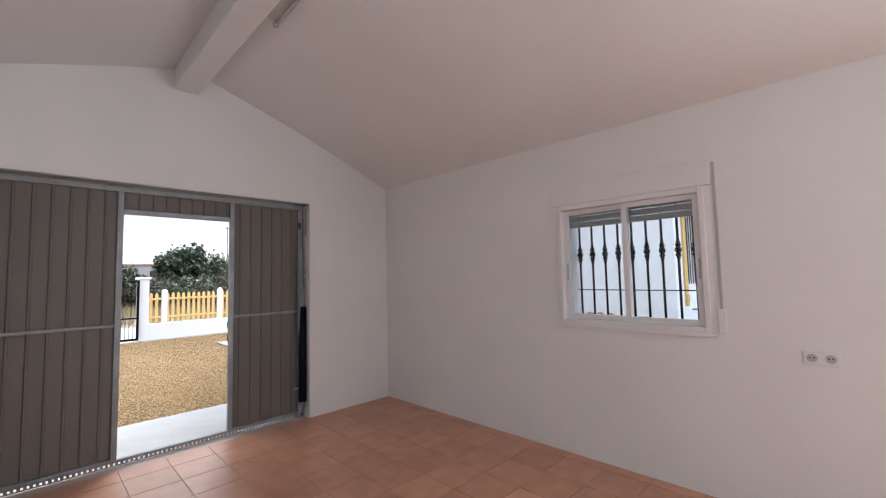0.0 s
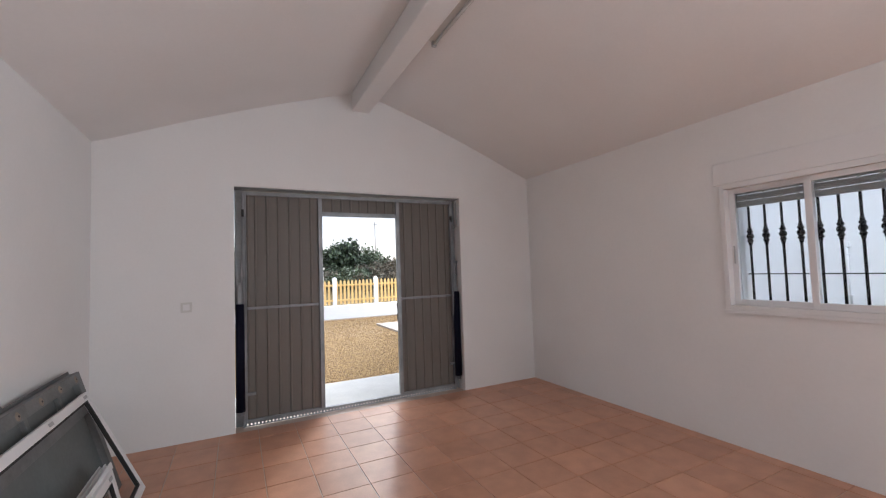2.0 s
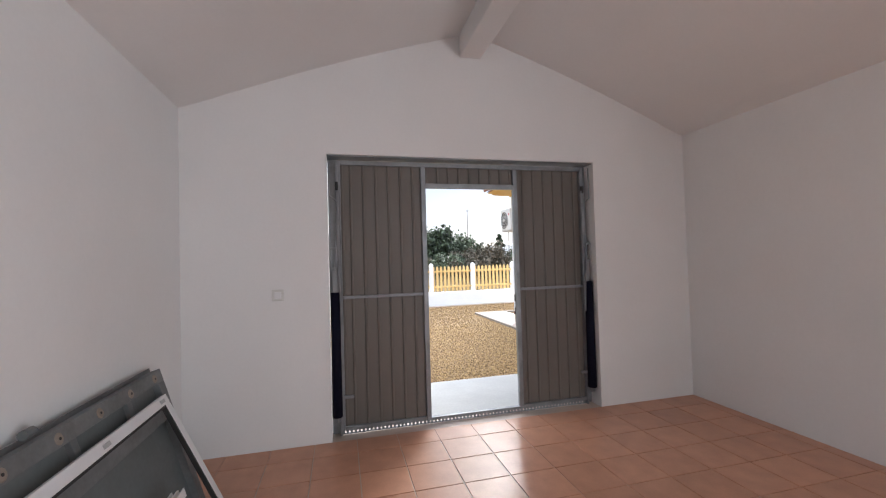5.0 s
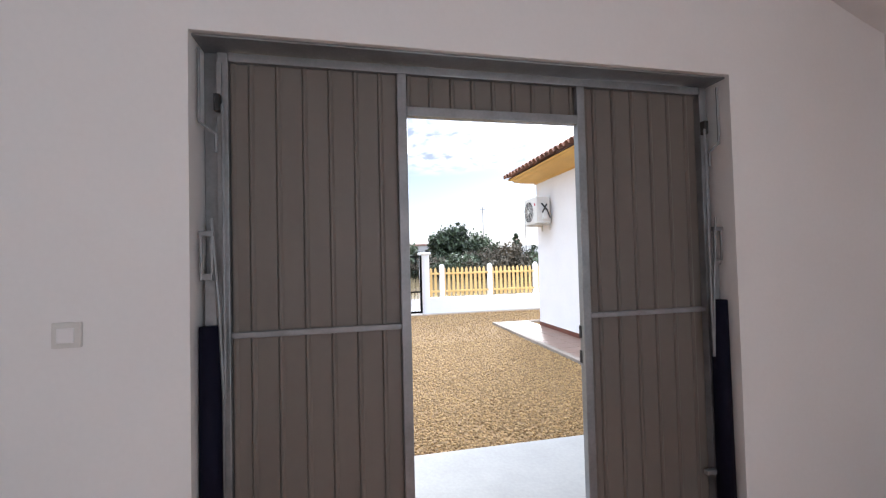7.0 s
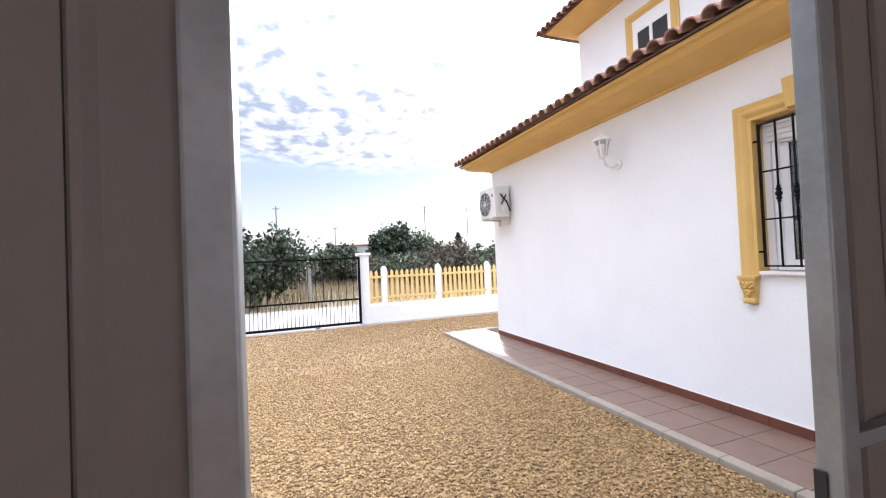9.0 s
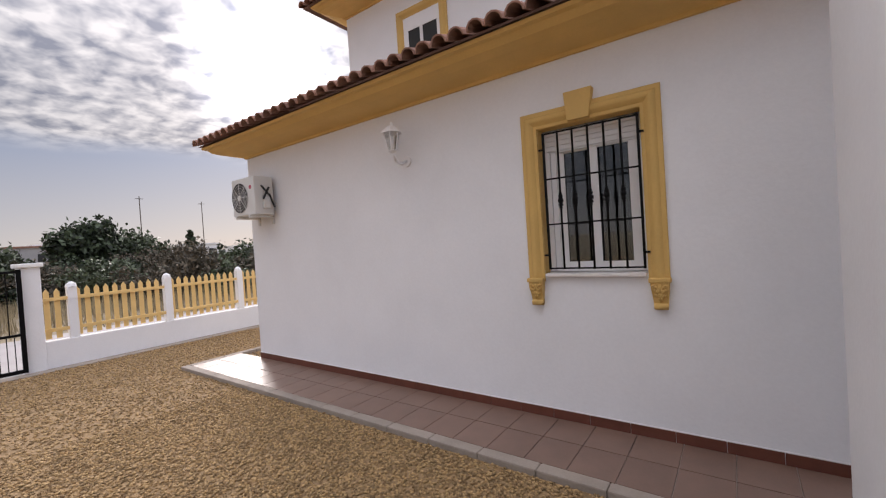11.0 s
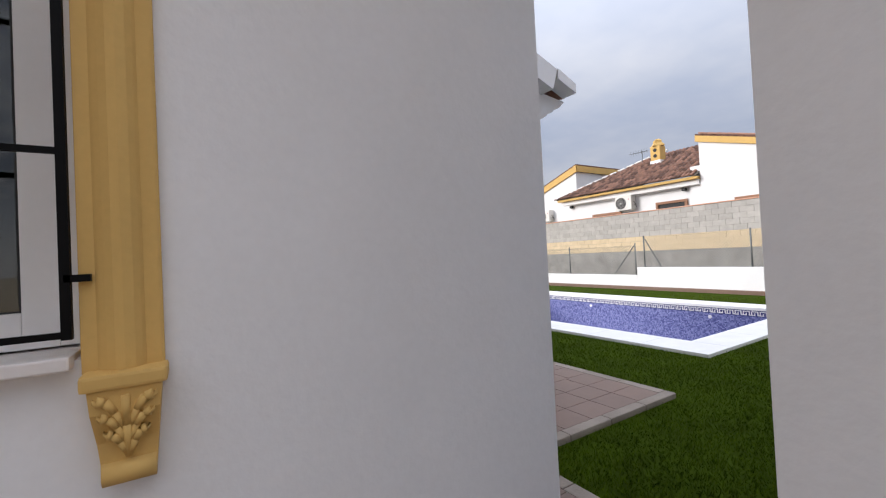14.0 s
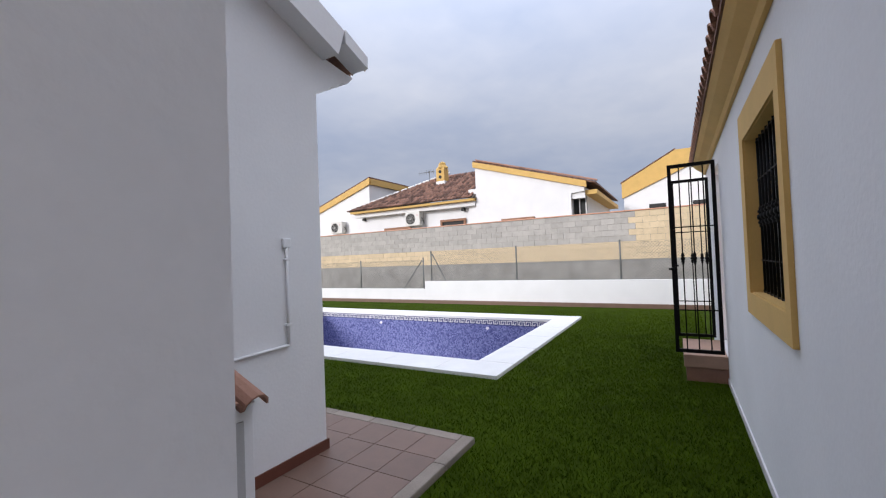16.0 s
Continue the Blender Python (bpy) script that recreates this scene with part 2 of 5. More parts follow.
mosaic = bpy.data.materials.new("blue_glass_mosaic")
mosaic.use_nodes = True
gn, gl = mosaic.node_tree.nodes, mosaic.node_tree.links
gp = gn["Principled BSDF"]
gp.inputs["Roughness"].default_value = 0.25
geo = gn.new("ShaderNodeNewGeometry")
snap = gn.new("ShaderNodeVectorMath")
snap.operation = "SNAP"
snap.inputs[1].default_value = (0.03, 0.03, 0.03)
gl.new(geo.outputs["Position"], snap.inputs[0])
wnz = gn.new("ShaderNodeTexWhiteNoise")
gl.new(snap.outputs[0], wnz.inputs["Vector"])
cr = gn.new("ShaderNodeValToRGB")
cr.color_ramp.elements[0].color, cr.color_ramp.elements[1].color = (0.09, 0.10, 0.25, 1), (0.27, 0.29, 0.53, 1)
cr.color_ramp.elements[0].position = 0.1
gl.new(wnz.outputs["Value"], cr.inputs[0])
gl.new(cr.outputs[0], gp.inputs["Base Color"])
M["mosaic"] = mosaic


# ---- mesh helpers ----
def box(bm, x0, x1, y0, y1, z0, z1, bevel=0.0):
    """Adds a box, its upright and level edges eased by bevel."""
    vs = [bm.verts.new(p) for p in ((x0, y0, z0), (x1, y0, z0), (x1, y1, z0), (x0, y1, z0), (x0, y0, z1), (x1, y0, z1), (x1, y1, z1), (x0, y1, z1))]
    fs = [bm.faces.new([vs[i] for i in f]) for f in ((0, 3, 2, 1), (4, 5, 6, 7), (0, 1, 5, 4), (1, 2, 6, 5), (2, 3, 7, 6), (3, 0, 4, 7))]
    if bevel:
        es = list({e for f in fs for e in f.edges})
        bmesh.ops.bevel(bm, geom=es, offset=bevel, segments=2, affect="EDGES", profile=0.6)
    return bm


def boxes(*rows, bevel=0.0):
    bm = bmesh.new()
    for r in rows:
        box(bm, *r, bevel=bevel)
    return bm


def rod(bm, a, b, r0, r1=None, sides=8):
    """Adds a round bar from a to b."""
    a, b = Vector(a), Vector(b)
    r1 = r0 if r1 is None else r1
    q = (b - a).to_track_quat("Z", "Y")
    rings = []
    for p, r in ((a, r0), (b, r1)):
        rings.append([bm.verts.new(p + q @ Vector((r * cos(2 * pi * i / sides), r * sin(2 * pi * i / sides), 0))) for i in range(sides)])
    for i in range(sides):
        bm.faces.new((rings[0][i], rings[0][(i + 1) % sides], rings[1][(i + 1) % sides], rings[1][i]))
    bm.faces.new(rings[0][::-1])
    bm.faces.new(rings[1])
    return bm


def lathe(bm, centre, profile, sides=12):
    """Turns (radius, height) pairs round the upright axis."""
    rings = [[bm.verts.new((centre[0] + r * cos(2 * pi * i / sides), centre[1] + r * sin(2 * pi * i / sides), centre[2] + z)) for i in range(sides)] for r, z in profile]
    for lo, hi in zip(rings, rings[1:]):
        for i in range(sides):
            bm.faces.new((lo[i], lo[(i + 1) % sides], hi[(i + 1) % sides], hi[i]))
    bm.faces.new(rings[0][::-1])
    bm.faces.new(rings[-1])
    return bm


def prism(bm, outline, axis, a, b):
    """Extrudes a closed outline of (u, v) along axis from a to b."""
    def at(u, v, w):
        return {"x": (w, u, v), "y": (u, w, v), "z": (u, v, w)}[axis]
    one = [bm.verts.new(at(u, v, a)) for u, v in outline]
    two = [bm.verts.new(at(u, v, b)) for u, v in outline]
    n = len(outline)
    for i in range(n):
        bm.faces.new((one[i], one[(i + 1) % n], two[(i + 1) % n], two[i]))
    bm.faces.new(one[::-1])
    bm.faces.new(two)
    return bm


def mesh_of(name, bm, mat, smooth=False):
    bmesh.ops.recalc_face_normals(bm, faces=bm.faces)
    me = bpy.data.meshes.new(name)
    bm.to_mesh(me)
    bm.free()
    me.materials.append(M[mat])
    if smooth:
        me.polygons.foreach_set("use_smooth", [True] * len(me.polygons))
    return me


def part(name, bm, mat, parent, label="", smooth=False):
    ob = new(name, mesh_of(name, bm, mat, smooth))
    ob.parent = parent
    if parent is not None:
        ob.matrix_parent_inverse = parent.matrix_world.inverted()
    if label:
        ob["label"] = label
    return ob


def thing(name, at, label, category, group="", kind=""):
    ob = new(name)
    ob.empty_display_size = 0.1
    ob.location = at
    ob.matrix_world = Matrix.Translation(at)
    return tagged(ob, label, category, group, kind)


def solid(name, bm, mat, label, category, kind="structure", smooth=False, group=""):
    return tagged(new(name, mesh_of(name, bm, mat, smooth)), label, category, group, kind)


def piece(name, me, m, parent):
    """One of many alike pieces on shared mesh data, placed in world space."""
    ob = new(name, me)
    ob.parent = parent
    ob.matrix_basis = (parent.matrix_world.inverted() @ m) if parent else m
    return ob


def raw(name, verts, faces, mat, label, category, parent=None, kind="stuff"):
    me = bpy.data.meshes.new(name)
    verts, faces = np.asarray(verts, dtype=np.float32), np.asarray(faces, dtype=np.int32)
    me.vertices.add(len(verts))
    me.vertices.foreach_set("co", verts.ravel())
    k = faces.shape[1]
    me.loops.add(faces.size)
    me.loops.foreach_set("vertex_index", faces.ravel())
    me.polygons.add(len(faces))
    me.polygons.foreach_set("loop_start", np.arange(0, faces.size, k, dtype=np.int32))
    me.update(calc_edges=True)
    me.materials.append(M[mat])
    ob = new(name, me)
    ob.parent = parent
    if parent is not None:
        ob.matrix_parent_inverse = parent.matrix_world.inverted()
    return tagged(ob, label, category if parent is None else "", "", kind)




GROUND = -0.17
PZ = -0.12


# ---- garage shell ----
GX0, GX1, GY0, GY1, TH = -3.0, 4.6, 0.34, 4.9, 0.26
RIDGE_Y, RIDGE_Z, EAVE_Z = 2.66, 3.43, 2.61
DY0, DY1, DZ = 1.4, 3.85, 2.31          # garage door opening
WX0, WX1, WZ0, WZ1 = -0.575, 0.52, 1.06, 2.20   # garage window opening


def wall_with_opening(bm, axis, a0, a1, b0, b1, z0, z1, holes):
    """A wall along axis ('x' or 'y') from a0 to a1, thickness b0..b1, with rectangular holes (a, a, z, z)."""
    def put(p0, p1, q0, q1):
        if p1 - p0 > 1e-4 and q1 - q0 > 1e-4:
            box(bm, *((p0, p1, b0, b1) if axis == "x" else (b0, b1, p0, p1)), q0, q1)
    at = a0
    for h0, h1, k0, k1 in sorted(holes):
        put(at, h0, z0, z1)
        put(h0, h1, z0, k0)
        put(h0, h1, k1, z1)
        at = h1
    put(at, a1, z0, z1)
    return bm


floor = solid("floor", boxes((GX0 - 0.25, GX1, GY0, GY1, -0.25, -0.006)), "grout", "pale grout bed under terracotta tiles of the garage", "floor")
bm = bmesh.new()
wall_with_opening(bm, "y", GY0, GY1, GX0 - TH, GX0, -0.25, EAVE_Z, [(DY0, DY1, -0.25, DZ)])
gable = [(GY0, EAVE_Z), (GY1, EAVE_Z), (GY1, EAVE_Z + 0.07), (3.78, 3.12), (RIDGE_Y, RIDGE_Z + 0.07), (1.5, 3.12), (GY0, EAVE_Z + 0.07)]
prism(bm, gable, "x", GX0 - TH, GX0)
solid("wall_west", bm, "plaster", "white plastered gable wall round the garage door", "wall")
bm = bmesh.new()
wall_with_opening(bm, "x", GX0 - 0.0, GX1, GY1, GY1 + 0.13, -0.25, EAVE_Z + 0.1, [(WX0, WX1, WZ0, WZ1), (2.72, 3.72, 0.16, 2.45)])
solid("wall_north", bm, "plaster", "white plastered wall with a barred window", "wall")
bm = bmesh.new()
wall_with_opening(bm, "x", GX0 - TH, GX1 + TH, GY1 + 0.13, 5.17, -0.3, 2.72, [(-0.52, 0.57, 1.10, WZ1), (2.72, 3.72, 0.16, 2.45)])
box(bm, GX0 - TH - 0.006, GX0 - TH, DY1 + 0.02, 5.17, -0.3, 2.72)
box(bm, GX0 - TH - 0.006, GX0 - TH, GY0 - TH, DY0 - 0.02, -0.3, 2.72)
box(bm, GX0 - TH, GX1 + TH, GY0 - TH, GY0 - 0.12, -0.3, 2.72)
box(bm, GX1 + 0.13, GX1 + TH, GY0 - 0.12, GY1 + 0.13, -0.3, 3.3)
solid("wall_outer", bm, "stucco", "white stuccoed outside walls of the garage", "wall")
solid("wall_south", boxes((GX0, GX1, GY0 - 0.12, GY0, -0.25, EAVE_Z + 0.1)), "plaster", "white plastered side wall of the garage", "wall")
bm = boxes((GX1, GX1 + 0.13, GY0, GY1, -0.25, EAVE_Z))
prism(bm, gable, "x", GX1, GX1 + 0.13)
solid("wall_east", bm, "plaster", "white plastered end wall of the garage", "wall")
solid("pale_base_line", boxes((GX0 - TH, GX1 + TH, 5.17, 5.182, GROUND, GROUND + 0.07)), "pvc", "white painted strip at the foot of the wall", "trim")

# ceiling: two slopes, eased towards the side walls
bm = bmesh.new()
ys = [GY0 - 0.02 + (GY1 - GY0 + 0.04) * i / 28 for i in range(29)]


def ceil_z(y):
    span = (RIDGE_Y - GY0) if y < RIDGE_Y else (GY1 - RIDGE_Y)
    f = min(1.0, abs(y - RIDGE_Y) / span)
    return RIDGE_Z - (RIDGE_Z - EAVE_Z) * (f - 0.05 * sin(pi * f))


low = [(y, ceil_z(y)) for y in ys]
prism(bm, low + [(y, z + 0.14) for y, z in low[::-1]], "x", GX0 - 0.02, GX1 + 0.02)
solid("ceiling", bm, "plaster", "white plastered pitched ceiling", "ceiling")
solid("ridge_beam", boxes((GX0, GX1, 2.55, 2.745, 3.205, 3.43), bevel=0.012), "plaster", "white plastered beam along the ridge", "beam")

# garage roof outside
bm = bmesh.new()
prism(bm, [(GY0 - 0.45, 2.80), (RIDGE_Y, 3.62), (5.36, 2.80), (5.36, 2.84), (RIDGE_Y, 3.68), (GY0 - 0.45, 2.84)], "x", GX0 - TH - 0.1, GX1 + TH + 0.1)
garage_roof = solid("garage_roof", bm, "rooftile", "clay tiled roof of the garage", "roof")
solid("garage_cornice", prism(bmesh.new(), [(5.172, 2.64), (5.20, 2.64), (5.22, 2.68), (5.30, 2.74), (5.345, 2.795), (5.172, 2.795)], "x", GX0 - TH, GX1 + TH), "yellow", "ochre yellow cornice under the eaves", "trim")


def barrel(length, r=0.085, thick=0.014, n=7, taper=0.86):
    """A half-round clay tile along +y, rising nowhere, crown up."""
    bm = bmesh.new()
    rows = []
    for y, k in ((0, 1.0), (length, taper)):
        for rr in (r, r - thick):
            rows.append([bm.verts.new((rr * k * cos(pi * i / (n - 1)), y, rr * k * sin(pi * i / (n - 1)))) for i in range(n)])
    o0, i0, o1, i1 = rows
    for i in range(n - 1):
        bm.faces.new((o0[i], o0[i + 1], o1[i + 1], o1[i]))
        bm.faces.new((i0[i + 1], i0[i], i1[i], i1[i + 1]))
        bm.faces.new((i0[i], i0[i + 1], o0[i + 1], o0[i]))
        bm.faces.new((o1[i], o1[i + 1], i1[i + 1], i1[i]))
    bm.faces.new((o0[0], o1[0], i1[0], i0[0]))
    bm.faces.new((o0[-1], i0[-1], i1[-1], o1[-1]))
    return bm


TILE = mesh_of("roof_tile", barrel(0.42), "rooftile")


def tile_course(parent, origin, along, up, count, pitch, rows, limit=None, parts_rows=1):
    """Rows of barrel tiles from an eave. origin: first tile's foot; along: unit vector of the eave; up: unit vector up the slope."""
    along, up = Vector(along), Vector(up).normalized()
    out = along.cross(up).normalized()
    if out.z < 0:
        out = -out
    rot = Matrix((along, up, out)).transposed().to_4x4()
    far_v, far_f = [], []
    base = [v.co.copy() for v in TILE.vertices]
    quads = [list(p.vertices) for p in TILE.polygons]
    for i in range(count):
        for j in range(rows):
            if limit is not None and j * 0.36 > limit(i * pitch):
                break
            jig = random.uniform(-0.008, 0.008)
            m = Matrix.Translation(Vector(origin) + along * (i * pitch + jig) + up * (j * 0.36) + out * (0.012 * (j % 2) + 0.004)) @ rot
            if j < parts_rows:
                piece("roof_tile", TILE, m, parent)
            else:
                k = len(far_v)
                far_v += [tuple(m @ c) for c in base]
                far_f += [[a + k for a in q] for q in quads]
    if far_v:
        raw("upper_roof_tiles", far_v, far_f, "rooftile", "rows of weathered clay roof tiles", "roof tiles", parent)


# tube light on the slope beside the beam
lamp = thing("tube_light", (-0.93, 2.9, 3.36), "twin-tube metal ceiling batten beside the ridge beam, switched off", "lamp")
slope = -0.36
bm = bmesh.new()
prism(bm, [(2.755, 3.355), (2.895, 3.31), (2.905, 3.335), (2.765, 3.38)], "x", -1.61, -0.26)
part("housing", bm, "acwhite", lamp)
for y in (2.778, 2.878):
    z = 3.332 + (y - 2.778) * slope
    part("tube", rod(bmesh.new(), (-1.575, y, z), (-0.30, y, z), 0.013, sides=10), "tube", lamp, smooth=True)
    for x in (-1.61, -0.29):
        part("end_cap", boxes((x, x + 0.03, y - 0.018, y + 0.018, z - 0.02, z + 0.03), bevel=0.004), "shutter", lamp)

# ---- garage door ----
door = thing("garage_door", (-3.13, 2.62, 0.0), "taupe ribbed steel up-and-over garage door with an open wicket opening", "garage door")
XF = -3.13


def bar(name, y0, y1, z0, z1, x0=XF - 0.02, x1=XF + 0.02, mat="steel", parent=None, bevel=0.004):
    return part(name, boxes((x0, x1, y0, y1, z0, z1), bevel=bevel), mat, parent or door)


bar("frame_post", DY0 + 0.004, DY0 + 0.09, 0.0, DZ - 0.01, XF - 0.06, XF - 0.022)
bar("frame_post", DY1 - 0.09, DY1 - 0.004, 0.0, DZ - 0.01, XF - 0.06, XF - 0.022)
bar("frame_head", DY0 + 0.004, DY1 - 0.004, DZ - 0.012, DZ - 0.002, XF - 0.06, XF + 0.11, bevel=0.002)
for y0, y1 in ((1.465, 1.507), (3.778, 3.82)):
    bar("stile", y0, y1, 0.035, 2.285)
bar("top_rail", 1.507, 3.778, 2.25, 2.288, XF - 0.02, XF + 0.018)
for y0, y1 in ((2.195, 2.237), (3.07, 3.112)):
    bar("wicket_post", y0, y1, 0.04, 2.25)
bar("wicket_head", 2.237, 3.07, 2.062, 2.105)
for y0, y1 in ((1.507, 2.195), (3.112, 3.778)):
    bar("middle_rail", y0, y1, 1.118, 1.143, XF - 0.005, XF + 0.018)
    bar("bottom_rail", y0, y1, 0.03, 0.065)
bar("threshold", 2.195, 3.112, 0.03, 0.055, XF - 0.02, XF + 0.022)
for y0, y1, z0, z1, first, step_ in ((1.507, 2.195, 0.065, 2.25, 1.577, 0.1065), (3.112, 3.778, 0.065, 2.25, 3.165, 0.1065), (2.237, 3.07, 2.105, 2.25, 2.34, 0.1)):
    part("backing_sheet", boxes((XF - 0.0225, XF - 0.0185, y0 - 0.01, y1 + 0.01, z0 - 0.01, z1 + 0.01)), "slat", door)
    edges = [y0]
    while first < y1 - 0.02:
        edges.append(first)
        first += step_
    edges.append(y1)
    for a, b in zip(edges, edges[1:]):
        bm = bmesh.new()
        prism(bm, [(XF - 0.018, a + 0.001), (XF - 0.006, a + 0.001), (XF + 0.000, a + 0.006), (XF + 0.000, a + 0.014), (XF - 0.006, a + 0.024), (XF - 0.007, b - 0.001), (XF - 0.018, b - 0.001)], "z", z0, z1)
        part("slat", bm, "slat", door)
# perforated draught strip along the foot
for i in range(70):
    y = DY0 + 0.08 + i * (DY1 - DY0 - 0.16) / 70
    bar("strip_tooth", y, y + 0.019, 0.009, 0.03, XF - 0.006, XF + 0.006, bevel=0)
bar("strip_foot", DY0 + 0.08, DY1 - 0.08, 0.0, 0.009, XF - 0.006, XF + 0.006, bevel=0)
for s, yw, yd in ((1, DY0, 1.49), (-1, DY1, 3.80)):
    ye = yw + s * 0.045
    part("guide_rail", boxes((XF - 0.02, XF + 0.03, min(yw + s * 0.066, yw + s * 0.085), max(yw + s * 0.066, yw + s * 0.085), 0.0, 2.24), bevel=0.003), "steel", door)
    sleeve = part("spring_sleeve", rod(bmesh.new(), (XF + 0.06, ye, 0.17), (XF + 0.06, ye, 1.18), 0.042, 0.038, 14), "navy", door, "dark navy plastic sleeve over the spring", smooth=True)
    part("sleeve_cap", rod(bmesh.new(), (XF + 0.06, ye, 0.13), (XF + 0.06, ye, 0.17), 0.025, 0.03), "steel", sleeve)
    part("spring_hook", boxes((XF + 0.04, XF + 0.05, ye - 0.022, ye + 0.022, 1.18, 1.36), bevel=0.004), "steel", door)
    part("linkage_plate", boxes((XF + 0.07, XF + 0.078, ye - 0.03, ye - 0.02, 1.36, 1.55), (XF + 0.07, XF + 0.078, ye + 0.008, ye + 0.018, 1.38, 1.55), (XF + 0.06, XF + 0.085, ye - 0.03, ye + 0.02, 1.53, 1.55), (XF + 0.06, XF + 0.072, ye - 0.022, ye + 0.012, 1.36, 1.385), bevel=0.002), "steel", door)
    bm = bmesh.new()
    for a, b in (((ye - s * 0.03, 2.27), (ye - s * 0.03, 1.98)), ((ye - s * 0.03, 1.98), (ye + s * 0.03, 1.93)), ((ye + s * 0.03, 1.93), (ye + s * 0.03, 1.86)),
                 ((ye + s * 0.01, 1.60), (ye + s * 0.035, 1.25)), ((ye + s * 0.035, 1.25), (ye + s * 0.05, 0.9)), ((ye + s * 0.055, 2.05), (ye + s * 0.055, 0.9))):
        rod(bm, (XF + 0.07, *a), (XF + 0.07, *b), 0.006, sides=6)
    part("pull_rod", bm, "steel", door)
    part("roller", boxes((XF + 0.03, XF + 0.06, ye + s * 0.03 - 0.012, ye + s * 0.03 + 0.012, 2.03, 2.1), bevel=0.006), "dark", door)
    part("bolt", boxes((XF + 0.02, XF + 0.045, min(yd, yd + s * 0.09), max(yd, yd + s * 0.09), 0.30, 0.325), bevel=0.005), "steel", door)
for z in (1.02, 0.9):
    part("strike_plate", boxes((XF - 0.022, XF - 0.005, 3.066, 3.0695, z, z + 0.06)), "dark", door)

# ---- garage window, inside and outside ----
win = thing("window_1", (0, 5.0, WZ0), "white aluminium sliding window with roller shutter box and half-raised shutter", "window", kind="structure")
part("shutter_box", boxes((-0.615, 0.57, 4.878, 4.9, 2.05, 2.225), bevel=0.006), "pvc", win)
for r in ((-0.575, -0.538, 4.882, 5.0, 1.06, 2.05), (0.487, 0.52, 4.882, 5.0, 1.06, 2.05), (-0.538, 0.487, 4.882, 5.0, 1.06, 1.095), (-0.538, 0.487, 4.882, 5.0, 2.01, 2.05)):
    part("window_frame", boxes(r, bevel=0.004), "pvc", win)
part("inner_lip", boxes((-0.59, 0.55, 4.880, 4.8995, 1.035, 1.06), bevel=0.003), "pvc", win)
for x0, x1, y in ((-0.538, 0.0, 4.945), (-0.04, 0.487, 4.915)):
    sash = part("sash", boxes((x0, x0 + 0.042, y, y + 0.025, 1.095, 2.01), (x1 - 0.042, x1, y, y + 0.025, 1.095, 2.01), (x0 + 0.042, x1 - 0.042, y, y + 0.025, 1.095, 1.14), (x0 + 0.042, x1 - 0.042, y, y + 0.025, 1.97, 2.01), bevel=0.003), "pvc", win)
    g = part("pane", boxes((x0 + 0.04, x1 - 0.04, y + 0.01, y + 0.015, 1.138, 1.972)), "glass", sash)
    g.visible_shadow = False
    xh = x0 + 0.016 if x0 < -0.2 else x1 - 0.024
    part("latch", boxes((xh, xh + 0.012, y - 0.008, y, 1.42, 1.56), bevel=0.003), "shutter", sash)
for i in range(3):
    part("shutter_slat", boxes((-0.56, 0.51, 5.008, 5.02, 1.865 + i * 0.05, 1.911 + i * 0.05), bevel=0.004), "shutter", win)
part("shutter_strap", boxes((0.575, 0.592, 4.893, 4.8985, 1.22, 2.2)), "shutter", win)
part("strap_winder", boxes((0.562, 0.606, 4.88, 4.8995, 1.07, 1.22), bevel=0.006), "pvc", win)
part("surround", boxes((-0.625, -0.52, 5.1705, 5.195, 0.945, 2.40), (0.57, 0.735, 5.1705, 5.195, 0.945, 2.40), (-0.52, 0.57, 5.1705, 5.195, 0.945, 1.10), (-0.52, 0.57, 5.1705, 5.195, 2.2, 2.40), (0.564, 0.5695, 5.04, 5.18, 1.106, 2.194), (-0.5195, 0.5695, 5.04, 5.18, 1.1005, 1.106), (-0.5195, 0.5695, 5.04, 5.18, 2.194, 2.1995)), "yellow", win, "flat ochre yellow window surround")


def grille_bar(bm, x, y, z0, z1, knots=(), r=0.0095):
    rod(bm, (x, y, z0), (x, y, z1), r, sides=6)
    for z in knots:
        # three turned bulges, the middle one fullest
        lathe(bm, (x, y, z - 0.072), [(r, 0), (0.015, 0.006), (0.015, 0.014), (0.011, 0.018), (0.021, 0.028), (0.022, 0.038), (0.013, 0.049), (0.024, 0.060), (0.026, 0.072), (0.024, 0.084),
                                      (0.013, 0.095), (0.022, 0.106), (0.021, 0.116), (0.011, 0.126), (0.015, 0.130), (0.015, 0.138), (r, 0.144)], 10)
    return bm


grille = thing("window_grille", (0.02, 5.115, 1.106), "black wrought iron window grille with turned knots", "grille")
for i in range(10):
    x = -0.484 + i * 0.1108
    part("upright", grille_bar(bmesh.new(), x, 5.115, 1.106, 2.19, (1.635,)), "iron", grille, smooth=True)
for z in (1.115, 1.332, 1.90, 2.17):
    part("crossbar", boxes((-0.513, 0.563, 5.109, 5.121, z - 0.004, z + 0.004)), "iron", grille)

